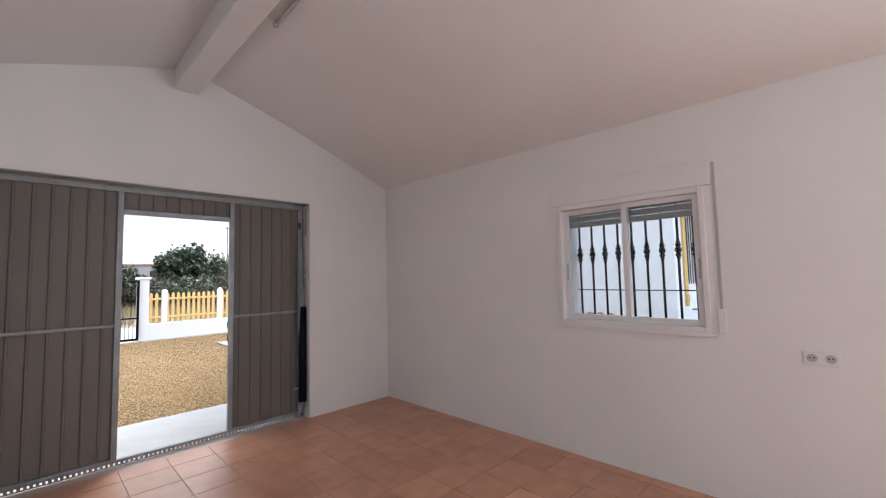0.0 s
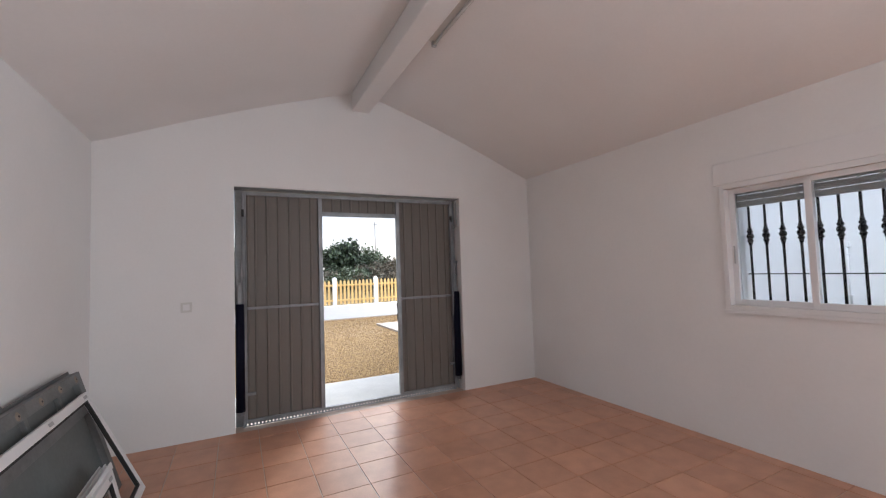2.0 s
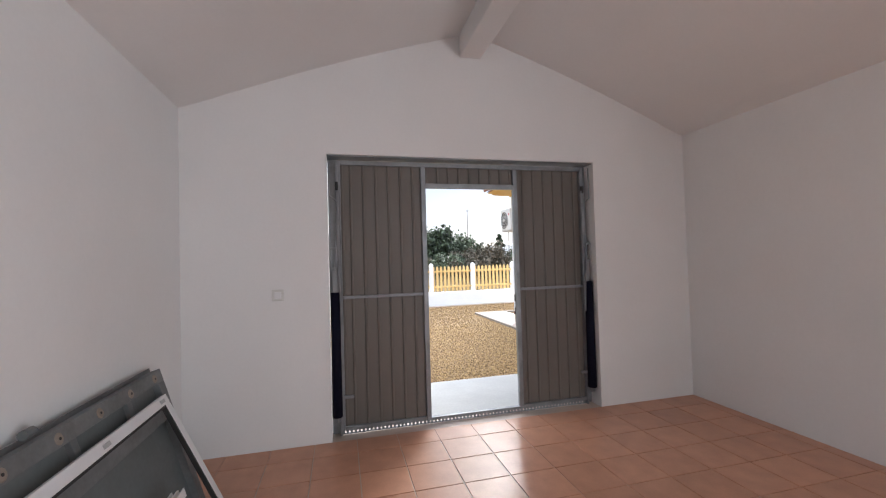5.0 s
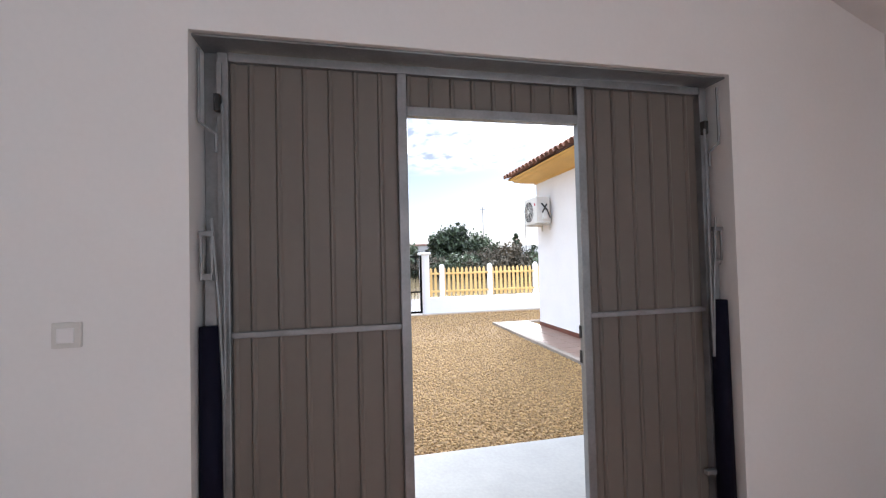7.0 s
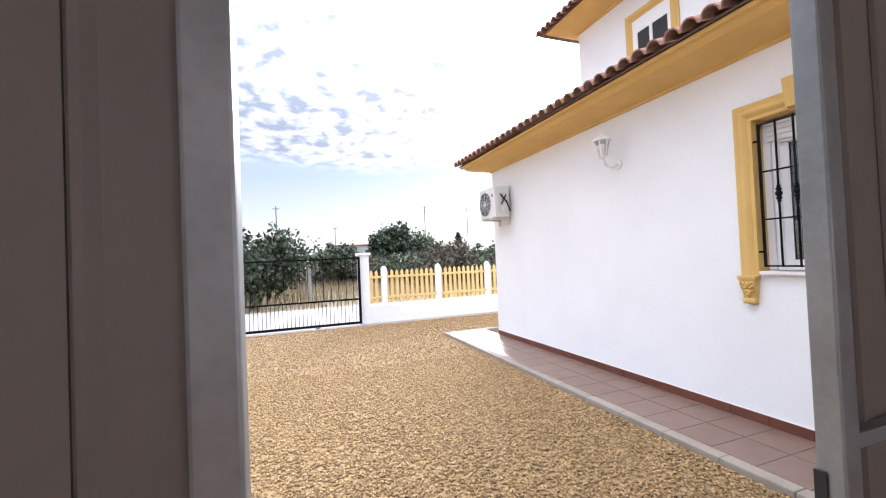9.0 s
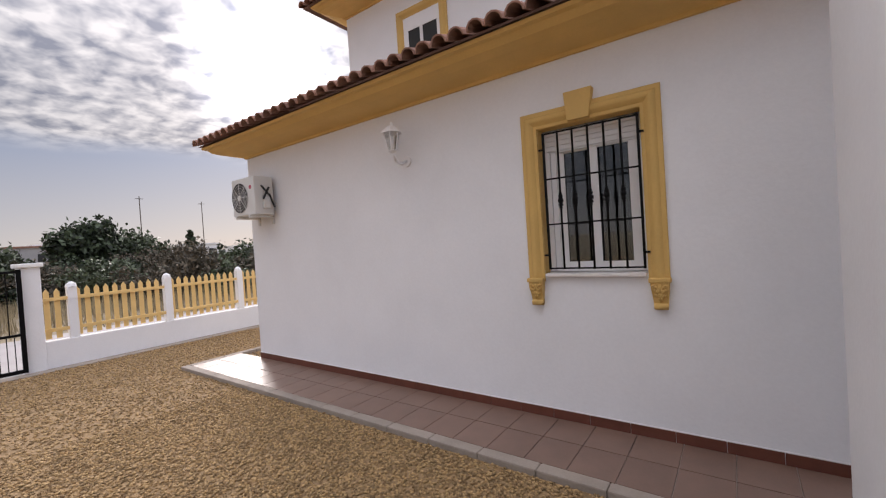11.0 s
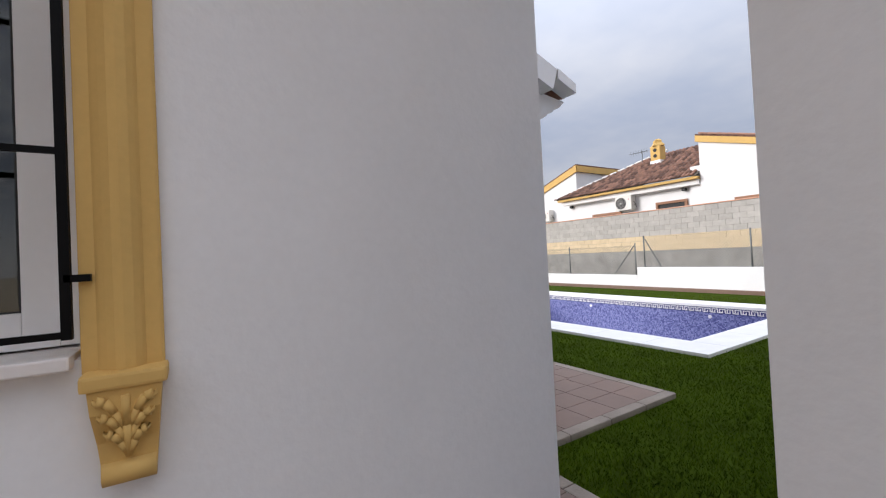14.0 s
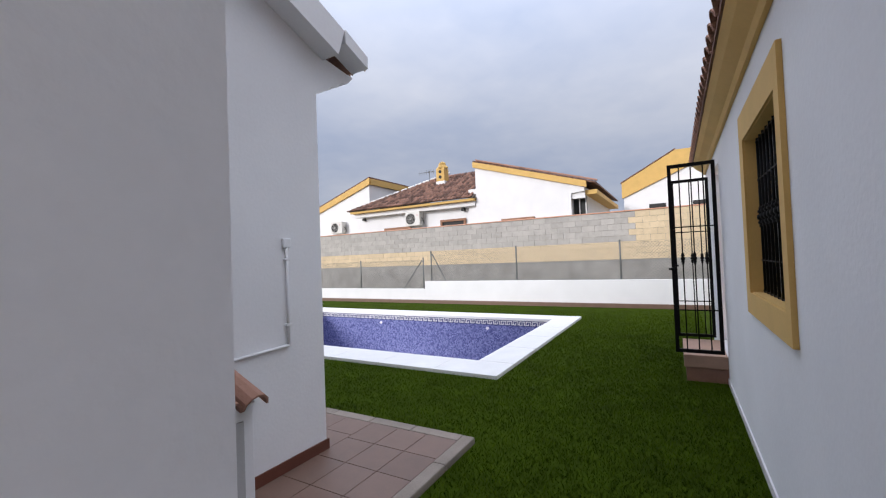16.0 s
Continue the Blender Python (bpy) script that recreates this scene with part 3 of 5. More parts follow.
# sockets and switch
sock = thing("wall_socket", (1.045, 4.9, 0.96), "white double wall socket", "socket")
part("plate", boxes((0.965, 1.125, 4.886, 4.9, 0.92, 1.0), bevel=0.006), "pvc", sock)
for x in (1.005, 1.085):
    bm = bmesh.new()
    rod(bm, (x, 4.884, 0.96), (x, 4.8865, 0.96), 0.024, sides=18)
    well = part("well", bm, "shutter", sock)
    for d in (-0.009, 0.009):
        part("pin_hole", rod(bmesh.new(), (x + d, 4.8825, 0.962), (x + d, 4.8842, 0.962), 0.004), "dark", well)
sw = thing("light_switch", (-3.0, 1.015, 1.185), "white square light switch on the plaster wall", "switch")
part("plate", boxes((-3.0, -2.986, 0.972, 1.060, 1.142, 1.231), bevel=0.004), "acwhite", sw)
part("rocker", boxes((-2.987, -2.979, 0.990, 1.042, 1.160, 1.213), bevel=0.004), "pvc", sw)

# ---- things leaning on the side wall ----
def leaning(name, label, category, x0, x1, h, y_foot, y_top, z_foot=0.0):
    """A thing built flat in local x (along the wall) and z (up its face), then leaned; front towards +y."""
    ob = thing(name, (0, 0, 0), label, category)
    lean = atan2(y_foot - y_top, h)
    ob.matrix_world = Matrix.Translation((x0, y_foot, z_foot)) @ Matrix.Rotation(lean, 4, "X")
    return ob


def lpart(name, bm, mat, parent, label="", smooth=False):
    ob = new(name, mesh_of(name, bm, mat, smooth))
    ob.parent = parent
    if label:
        ob["label"] = label
    return ob


L = 2.5
leaf = leaning("steel_gate_leaf", "worn grey steel door leaf lying on its side against the wall", "door leaf", -2.36, 0.3, 0.88, 0.66, 0.40)
lpart("outer_frame", boxes((0, L, -0.03, 0.03, 0.0, 0.07), (0, L, -0.03, 0.03, 0.79, 0.86), (0, 0.07, -0.03, 0.03, 0.07, 0.79), (L - 0.07, L, -0.03, 0.03, 0.07, 0.79), bevel=0.004), "leafsteel", leaf)
lpart("flange", boxes((-0.02, L, -0.035, -0.03, 0.82, 0.88)), "leafsteel", leaf)
lpart("backing_sheet", boxes((0.07, L - 0.07, -0.015, -0.008, 0.07, 0.79)), "leafpanel", leaf)
lpart("middle_rail", boxes((0.07, L - 0.07, -0.008, 0.022, 0.58, 0.67), bevel=0.004), "leafsteel", leaf)
for i in range(5):
    x = 0.36 + i * 0.44
    lpart("rib", boxes((x, x + 0.04, -0.008, 0.015, 0.67, 0.79), bevel=0.003), "leafsteel", leaf)
for i in range(9):
    x = 0.1 + i * 0.27
    lpart("rivet", rod(bmesh.new(), (x, 0.03, 0.822), (x, 0.034, 0.822), 0.024, 0.018, 12), "kerb", leaf, "rough weld patch")
    lpart("rivet_hole", rod(bmesh.new(), (x, 0.033, 0.822), (x, 0.0355, 0.822), 0.006, sides=8), "dark", leaf)
lpart("hinge_lug", rod(bmesh.new(), (0.95, -0.01, 0.89), (1.0, -0.01, 0.89), 0.018, sides=10), "leafsteel", leaf)


def sash_frame(name, label, x0, length, h, y_foot, y_top, w=0.05, with_glass=True):
    ob = leaning(name, label, "window sash", x0, x0 + length, h, y_foot, y_top)
    lpart("frame", boxes((0, length, -0.016, 0.016, 0, w), (0, length, -0.016, 0.016, h - w, h), (0, w, -0.016, 0.016, w, h - w), (length - w, length, -0.016, 0.016, w, h - w), bevel=0.003), "pvc", ob)
    lpart("gasket", boxes((w, length - w, -0.01, 0.012, w, w + 0.012), (w, length - w, -0.01, 0.012, h - w - 0.012, h - w), (w, w + 0.012, -0.01, 0.012, w, h - w), (length - w - 0.012, length - w, -0.01, 0.012, w, h - w)), "dark", ob)
    if with_glass:
        lpart("pane", boxes((w + 0.01, length - w - 0.01, -0.003, 0.003, w + 0.01, h - w - 0.01)), "glass", ob)
    for x in (0.05, 0.6):
        lpart("roller_clip", boxes((x, x + 0.05, 0.016, 0.022, h - 0.035, h - 0.015), bevel=0.003), "shutter", ob)
    return ob


sash_frame("spare_window", "white aluminium window sash leaning on the steel leaf", -2.24, 2.0, 0.78, 0.83, 0.47, with_glass=False)
sash_frame("spare_window", "white aluminium glazed sash lying lower against the others", -1.78, 1.3, 0.34, 0.82, 0.74)
prof = leaning("aluminium_profile", "white aluminium window track leaning by the sashes", "profile", -1.86, -0.6, 0.36, 0.80, 0.70)
lpart("channel", boxes((0, 1.2, -0.03, 0.03, 0.32, 0.332), (0, 1.2, -0.03, -0.024, 0.332, 0.36), (0, 1.2, -0.004, 0.004, 0.332, 0.36), (0, 1.2, 0.024, 0.03, 0.332, 0.36), (0.02, 0.05, -0.02, 0.02, 0, 0.32), (1.1, 1.13, -0.02, 0.02, 0, 0.32)), "pvc", prof)


# ---- house ----
HY, HX0, HX1 = 6.085, -10.02, -2.788
bm = bmesh.new()
wall_with_opening(bm, "x", HX0, HX1, HY, HY + 0.28, -0.3, 3.25, [(-5.10, -4.24, 1.2, 2.53)])
box(bm, HX0, HX0 + 0.28, HY + 0.28, 15.0, -0.3, 3.25)
box(bm, HX1 - 0.28, HX1, HY + 0.28, 8.25, -0.3, 3.25)
solid("house_wall_south", bm, "stucco", "white stuccoed house wall with a barred window", "wall")
bm = boxes((HX1 - 0.28, -0.59, 8.25, 8.53, -0.3, 3.0))
wall_with_opening(bm, "y", 8.53, 15.0, -0.87, -0.59, -0.3, 3.0, [(8.75, 9.55, 1.25, 2.45)])
prism(bm, [(-0.59, 3.0), (-0.59, 3.24), (-3.1, 4.2), (-3.1, 3.0)], "y", 8.25, 8.5)
box(bm, HX0, -0.59, 15.0, 15.28, -0.3, 4.4)
solid("house_wall_wing", bm, "stucco", "white stuccoed gabled wing of the house", "wall")
bm = boxes((-9.55, -4.0, 8.0, 8.25, 3.6, 6.0), (-9.55, -9.3, 8.25, 14.0, 3.6, 6.0), (-4.25, -4.0, 8.25, 14.0, 3.6, 6.0))
solid("house_wall_upper", bm, "stucco", "white stuccoed upper storey of the house", "wall")

CORN = [(0.0, 3.095), (0.03, 3.095), (0.035, 3.12), (0.05, 3.125), (0.09, 3.13), (0.18, 3.14), (0.30, 3.16), (0.40, 3.19), (0.45, 3.235), (0.50, 3.24), (0.52, 3.265), (0.0, 3.27)]


def cornice(name, x0, x1, y, dz, back, label):
    """A moulded cornice along a wall face at y, mitred round both ends."""
    bm = bmesh.new()
    rings = []
    for d, z in CORN:
        rings.append([bm.verts.new(p) for p in ((x0 - d * 0.78, back, z + dz), (x0 - d * 0.78, y - d, z + dz), (x1 + d, y - d, z + dz), (x1 + d, back, z + dz))])
    for a, b in zip(rings, rings[1:]):
        for i in range(3):
            bm.faces.new((a[i], a[i + 1], b[i + 1], b[i]))
    return solid(name, bm, "yellow", label, "cornice")


cornice("house_cornice", HX0, HX1, HY - 0.002, 0.0, 8.2, "ochre yellow moulded cornice under the eaves")
cornice("upper_cornice", -9.55, -4.0, 7.998, 2.83, 14.0, "ochre yellow moulded cornice of the upper storey")

SL = tan(radians(19))
ey, ez = 5.53, 3.285
bm = bmesh.new()
prism(bm, [(ey, ez - 0.02), (8.0, ez + SL * (8.0 - ey) - 0.02), (8.0, ez + SL * (8.0 - ey)), (ey, ez)], "x", -8.0, HX1 + 0.5)
vs = [bm.verts.new(p) for p in ((-10.44, ey, ez), (-8.0, ey, ez), (-8.0, 8.0, ez + SL * (8 - ey)), (-10.44, 15, ez), (-8.0, 15, ez + SL * (8 - ey)))]
bm.faces.new(vs[:3])
bm.faces.new((vs[0], vs[2], vs[4], vs[3]))
house_roof = solid("house_roof", bm, "rooftile", "weathered clay barrel-tile roof of the lower storey", "roof")
tile_course(house_roof, (-10.38, ey - 0.06, ez - 0.0), (1, 0, 0), (0, 1, SL), 44, 0.18, 7, limit=lambda d: d * 0.95)
bm = bmesh.new()
prism(bm, [(7.42, 6.10), (11, 7.3), (14.6, 6.10)], "x", -10.1, -3.4)
upper_roof = solid("upper_roof", bm, "rooftile", "clay tiled roof of the upper storey", "roof")
tile_course(upper_roof, (-10.05, 7.36, 6.10), (1, 0, 0), (0, 3.58, 1.2), 37, 0.18, 3)
bm = bmesh.new()
prism(bm, [(-0.12, 3.23), (-3.3, 4.45), (-3.3, 4.50), (-0.12, 3.29)], "y", 8.12, 15.2)
wing_roof = solid("wing_roof", bm, "rooftile", "clay tiled roof of the gabled wing", "roof")
bm = bmesh.new()
prism(bm, [(-0.50, 3.20), (-3.2, 4.24), (-3.2, 4.52), (-0.42, 3.44)], "y", 8.06, 8.249)
prism(bm, [(-0.13, 3.215), (-0.42, 3.33), (-0.42, 3.45), (-0.13, 3.325)], "y", 8.05, 8.249)
solid("verge_board", bm, "stucco", "white plastered verge along the gable", "trim")
solid("wing_cornice", prism(bmesh.new(), [(-0.59, 2.88), (-0.44, 2.96), (-0.40, 3.0), (-0.34, 3.02), (-0.28, 3.08), (-0.2, 3.10), (-0.12, 3.18), (-0.59, 3.24)], "y", 8.25, 15.0), "stucco", "white moulded cornice of the wing", "cornice")
tile_course(wing_roof, (-0.08, 15.05, 3.23), (0, -1, 0), (-1, 0, 0.384), 39, 0.18, 2)
tile_course(garage_roof, (4.8, 5.375, 2.815), (-1, 0, 0), (0, -1, 0.3), 46, 0.18, 4)


def framed_window(name, x0, x1, z0, z1, y, label):
    """A two-sash white window in an opening of a wall that faces -y, its frame at y."""
    w = thing(name, ((x0 + x1) / 2, y, z0), label, "window", kind="structure")
    xm = (x0 + x1) / 2
    zt = z1 - 0.2
    part("shutter_box", boxes((x0, x1, y + 0.02, y + 0.06, zt, z1)), "pvc", w)
    for i in range(4):
        part("shutter_slat", boxes((x0 + 0.03, x1 - 0.03, y, y + 0.018, zt + 0.012 + i * 0.046, zt + 0.054 + i * 0.046), bevel=0.004), "pvc", w)
    part("window_frame", boxes((x0, x0 + 0.06, y, y + 0.07, z0, zt), (x0 + 0.064, x0 + 0.11, y + 0.015, y + 0.07, z0, zt), (x1 - 0.06, x1, y, y + 0.07, z0, zt), (x0 + 0.11, x1 - 0.06, y, y + 0.07, z0, z0 + 0.03), (x0 + 0.11, x1 - 0.06, y, y + 0.07, zt - 0.008, zt), bevel=0.003), "pvc", w)
    for a, b, d in ((x0 + 0.11, xm + 0.04, 0.04), (xm - 0.015, x1 - 0.06, 0.01)):
        lo, hi = z0 + 0.03, zt - 0.008
        s = part("sash", boxes((a, a + 0.068, y + d, y + d + 0.025, lo, hi), (b - 0.068, b, y + d, y + d + 0.025, lo, hi), (a + 0.068, b - 0.068, y + d, y + d + 0.025, lo, lo + 0.055), (a + 0.068, b - 0.068, y + d, y + d + 0.025, hi - 0.012, hi), bevel=0.003), "pvc", w)
        part("gasket", boxes((a + 0.0685, a + 0.073, y + d + 0.004, y + d + 0.02, lo + 0.055, hi - 0.012), (b - 0.073, b - 0.0685, y + d + 0.004, y + d + 0.02, lo + 0.055, hi - 0.012), (a + 0.073, b - 0.073, y + d + 0.004, y + d + 0.02, lo + 0.0555, lo + 0.06)), "dark", s)
        g = part("pane", boxes((a + 0.066, b - 0.066, y + d + 0.01, y + d + 0.015, lo + 0.05, hi - 0.01)), "glazing", s)
        g.visible_shadow = False
    return w


hw = framed_window("window_2", -5.10, -4.24, 1.22, 2.52, 6.20, "white sliding window behind a grille in the house wall")
part("window_sill", boxes((-5.085, -4.255, 6.04, 6.3, 1.185, 1.215), bevel=0.005), "marble", hw)
# near-black box behind the panes: the unlit room's shade is put into its colour
part("room_shade_box", boxes((-5.6, -3.8, 7.3, 7.35, 0.6, 3.0), (-5.65, -5.6, 6.37, 7.35, 0.6, 3.0), (-3.8, -3.75, 6.37, 7.35, 0.6, 3.0), (-5.65, -3.75, 6.37, 7.35, 0.55, 0.6), (-5.65, -3.75, 6.37, 7.35, 3.0, 3.05)), "dark", hw)


MOULD = [(0.0, 0.001), (0.0, 0.022), (0.006, 0.026), (0.034, 0.026), (0.040, 0.034), (0.052, 0.046), (0.070, 0.052), (0.088, 0.049), (0.104, 0.038), (0.116, 0.028), (0.122, 0.022), (0.150, 0.020), (0.150, 0.001)]


def moulded(bm, x0, x1, z0, z1, y):
    """A moulded surround swept up one jamb, over the head and down the other, mitred, on a wall face at y."""
    rows = [[bm.verts.new(p) for p in ((x0 + u, y - d, z0), (x0 + u, y - d, z1 - u), (x1 - u, y - d, z1 - u), (x1 - u, y - d, z0))] for u, d in MOULD]
    for a, b in zip(rows, rows[1:]):
        for i in range(3):
            bm.faces.new((a[i], a[i + 1], b[i + 1], b[i]))
    for i in (0, 3):
        bm.faces.new([row[i] for row in rows])
    return bm


sur = thing("window_surround", (-4.67, HY, 1.17), "ochre yellow moulded window surround with keystone and corbels", "window surround", kind="structure")
part("moulding", moulded(bmesh.new(), -5.25, -4.09, 1.17, 2.675, HY), "yellow", sur)
part("reveal", boxes((-5.103, -5.096, HY, 6.2, 1.2, 2.53), (-4.244, -4.237, HY, 6.2, 1.2, 2.53), (-5.096, -4.244, HY, 6.2, 2.522, 2.535)), "yellow", sur)
part("keystone", prism(bmesh.new(), [(-4.80, 2.53), (-4.62, 2.53), (-4.585, 2.77), (-4.82, 2.77)], "y", HY - 0.075, HY - 0.001), "yellow", sur)
for x0 in (-5.24, -4.225):
    c = part("corbel", boxes((x0 - 0.012, x0 + 0.142, HY - 0.085, HY - 0.001, 1.14, 1.175), bevel=0.008), "yellow", sur)
    bm = bmesh.new()
    prof_pts = [(HY - 0.001, 0.93), (HY - 0.045, 0.93), (HY - 0.055, 0.95), (HY - 0.04, 0.975), (HY - 0.045, 1.02), (HY - 0.075, 1.09), (HY - 0.075, 1.14), (HY - 0.001, 1.14)]
    verts = []
    for sx in (0, 1):
        verts.append([bm.verts.new((x0 + (0.13 if sx else 0.0) + (0.012 if not sx else -0.012) * (1.14 - z) / 0.21 * 1.5, y, z)) for y, z in prof_pts])
    n = len(prof_pts)
    for i in range(n):
        bm.faces.new((verts[0][i], verts[0][(i + 1) % n], verts[1][(i + 1) % n], verts[1][i]))
    bm.faces.new(verts[0][::-1])
    bm.faces.new(verts[1])
    part("scroll", bm, "yellow", c)
    xc = x0 + 0.065
    part("foot_roll", rod(bmesh.new(), (xc - 0.048, HY - 0.035, 0.95), (xc + 0.048, HY - 0.035, 0.95), 0.026, sides=12), "yellow", c, smooth=True)
    part("mid_rib", rod(rod(bmesh.new(), (xc, HY - 0.05, 0.985), (xc, HY - 0.066, 1.06), 0.007, 0.010, 8), (xc, HY - 0.066, 1.06), (xc, HY - 0.08, 1.125), 0.010, 0.008, 8), "yellow", c, smooth=True)
    for side in (-1, 1):
        for lo, hi, reach in ((0.985, 1.045, 0.038), (1.01, 1.085, 0.048), (1.04, 1.122, 0.054)):
            bm = bmesh.new()
            curl = [(xc + side * reach * f, HY - 0.05 - 0.03 * (lo + (hi - lo) * f - 0.985) / 0.14 - 0.006 * sin(pi * f), lo + (hi - lo) * sin(f * pi * 0.62) / sin(0.62 * pi) * 0.9) for f in (0.08, 0.35, 0.65, 0.9, 1.0)]
            for k, (a, b) in enumerate(zip(curl, curl[1:])):
                rod(bm, a, b, 0.006 + 0.002 * k, 0.008 + 0.002 * k if k < 3 else 0.005, 7)
            part("acanthus_leaf", bm, "yellow", c, smooth=True)

hg = thing("window_grille", (-4.65, 6.06, 1.25), "black wrought iron window grille with turned knots on the house", "grille")
for i in range(7):
    x = -5.04 + i * 0.13
    if i in (0, 6):
        part("edge_bar", boxes((x - 0.009, x + 0.009, 6.05, 6.068, 1.25, 2.475)), "iron", hg)
    else:
        part("upright", grille_bar(bmesh.new(), x, 6.059, 1.25, 2.475, (1.86,)), "iron", hg, smooth=True)
for z in (1.26, 1.655, 2.06, 2.465):
    part("crossbar", boxes((-5.04, -4.26, 6.054, 6.064, z - 0.007, z + 0.007)), "iron", hg)
for x in (-5.085, -4.262):
    for z in (1.38, 2.33):
        part("fixing", boxes((x, x + 0.045, 6.05, 6.066, z - 0.008, z + 0.008)), "iron", hg)

# window on the wing's east side, and upper window
ew = thing("window_3", (-0.59, 9.15, 1.25), "ochre framed barred window in the wing", "window", kind="structure")
part("surround", boxes((-0.589, -0.56, 8.62, 8.75, 1.12, 2.58), (-0.589, -0.56, 9.55, 9.68, 1.12, 2.58), (-0.589, -0.56, 8.75, 9.55, 2.45, 2.58), bevel=0.006), "yellow", ew)
for y in (8.62, 9.55):
    part("corbel", prism(bmesh.new(), [(-0.589, 0.95), (-0.56, 0.95), (-0.54, 1.12), (-0.589, 1.12)], "y", y + 0.01, y + 0.12), "yellow", ew)
part("window_frame", boxes((-0.75, -0.70, 8.75, 8.80, 1.25, 2.45), (-0.75, -0.70, 9.50, 9.55, 1.25, 2.45), (-0.75, -0.70, 9.12, 9.18, 1.25, 2.45), (-0.75, -0.70, 8.80, 9.50, 1.25, 1.3), (-0.75, -0.70, 8.80, 9.50, 2.35, 2.45)), "pvc", ew)
part("pane", boxes((-0.73, -0.72, 8.80, 9.50, 1.3, 2.35)), "glass", ew)
# near-black slab: the dimness behind this pane is painted on
part("room_shade_box", boxes((-1.9, -1.85, 8.6, 9.8, 1.0, 2.8)), "dark", ew)
for i in range(7):
    part("bar", rod(bmesh.new(), (-0.62, 8.78 + i * 0.125, 1.27), (-0.62, 8.78 + i * 0.125, 2.43), 0.007, sides=6), "iron", ew)
tap = thing("garden_tap", (-0.59, 9.0, 0.86), "small metal garden tap on the wing wall", "tap")
part("spout", rod(rod(bmesh.new(), (-0.592, 9.0, 0.88), (-0.50, 9.0, 0.88), 0.012), (-0.50, 9.0, 0.885), (-0.49, 9.0, 0.80), 0.011), "steel", tap)

uw = thing("window_4", (-7.77, 8.0, 4.3), "ochre framed white window in the upper storey", "window", kind="structure")
part("surround", moulded(bmesh.new(), -8.30, -7.24, 4.2, 5.56, 8.0), "yellow", uw)
part("pane_frame", boxes((-8.15, -7.39, 7.985, 7.998, 5.18, 5.41), (-8.15, -8.05, 7.985, 7.998, 4.2, 5.18), (-7.45, -7.39, 7.985, 7.998, 4.2, 5.18), (-7.80, -7.74, 7.98, 7.998, 4.2, 5.18), bevel=0.003), "pvc", uw)
part("pane", boxes((-8.05, -7.45, 7.992, 7.997, 4.2, 5.18)), "dark", uw, "dark window pane")

# air conditioner on the house wall
def air_conditioner(at, turn, w=0.62, d=0.30, h=0.56, label=""):
    """Outdoor unit, front towards local -y, back at y=0, resting at z=0."""
    ob = thing("air_conditioner", (0, 0, 0), label, "air conditioner")
    ob.matrix_world = Matrix.Translation(at) @ Matrix.Rotation(radians(turn), 4, "Z")
    lpart("casing", boxes((-w / 2, w / 2, -d, 0, 0, h), bevel=0.018), "acwhite", ob)
    cx, cz, r = -w * 0.14, h * 0.48, h * 0.40
    lpart("fan_opening", rod(bmesh.new(), (cx, -d - 0.003, cz), (cx, -d + 0.01, cz), r, sides=28), "dark", ob)
    for k in range(6):
        rr = r * (k + 1) / 6
        bm = bmesh.new()
        for i in range(24):
            a, b = 2 * pi * i / 24, 2 * pi * (i + 1) / 24
            rod(bm, (cx + rr * cos(a), -d - 0.008, cz + rr * sin(a)), (cx + rr * cos(b), -d - 0.008, cz + rr * sin(b)), 0.0035, sides=4)
        lpart("guard_ring", bm, "acwhite", ob)
    bm = bmesh.new()
    for i in range(8):
        a = 2 * pi * i / 8
        rod(bm, (cx, -d - 0.01, cz), (cx + r * cos(a), -d - 0.01, cz + r * sin(a)), 0.004, sides=4)
    rod(bm, (cx, -d - 0.018, cz), (cx, -d - 0.004, cz), 0.04, sides=14)
    lpart("guard_spokes", bm, "acwhite", ob)
    lpart("mark", rod(bmesh.new(), (w * 0.34, -d - 0.004, h * 0.72), (w * 0.34, -d, h * 0.72), 0.03, sides=16), "logo", ob)
    lpart("valve_cover", boxes((w / 2, w / 2 + 0.05, -d * 0.6, -d * 0.25, h * 0.15, h * 0.45), bevel=0.015), "acwhite", ob)
    bm = bmesh.new()
    for a, b in (((0.02, -0.2, 0.42), (0.06, -0.08, 0.25)), ((0.02, -0.08, 0.40), (0.06, -0.2, 0.22)), ((0.05, -0.1, 0.3), (0.05, -0.02, 0.10))):
        rod(bm, (w / 2 + a[0], a[1], a[2]), (w / 2 + b[0], b[1], b[2]), 0.014)
    lpart("refrigerant_pipe", bm, "dark", ob)
    for x in (-w * 0.3, w * 0.3):
        lpart("bracket", boxes((x - 0.02, x + 0.02, -d - 0.03, 0.058, -0.04, 0.0), (x - 0.02, x + 0.02, 0.028, 0.058, -0.14, 0.30), bevel=0.003), "acwhite", ob)
    return ob


air_conditioner((-9.58, 6.03, 2.14), 0, label="off-white air conditioner outdoor unit on wall brackets")

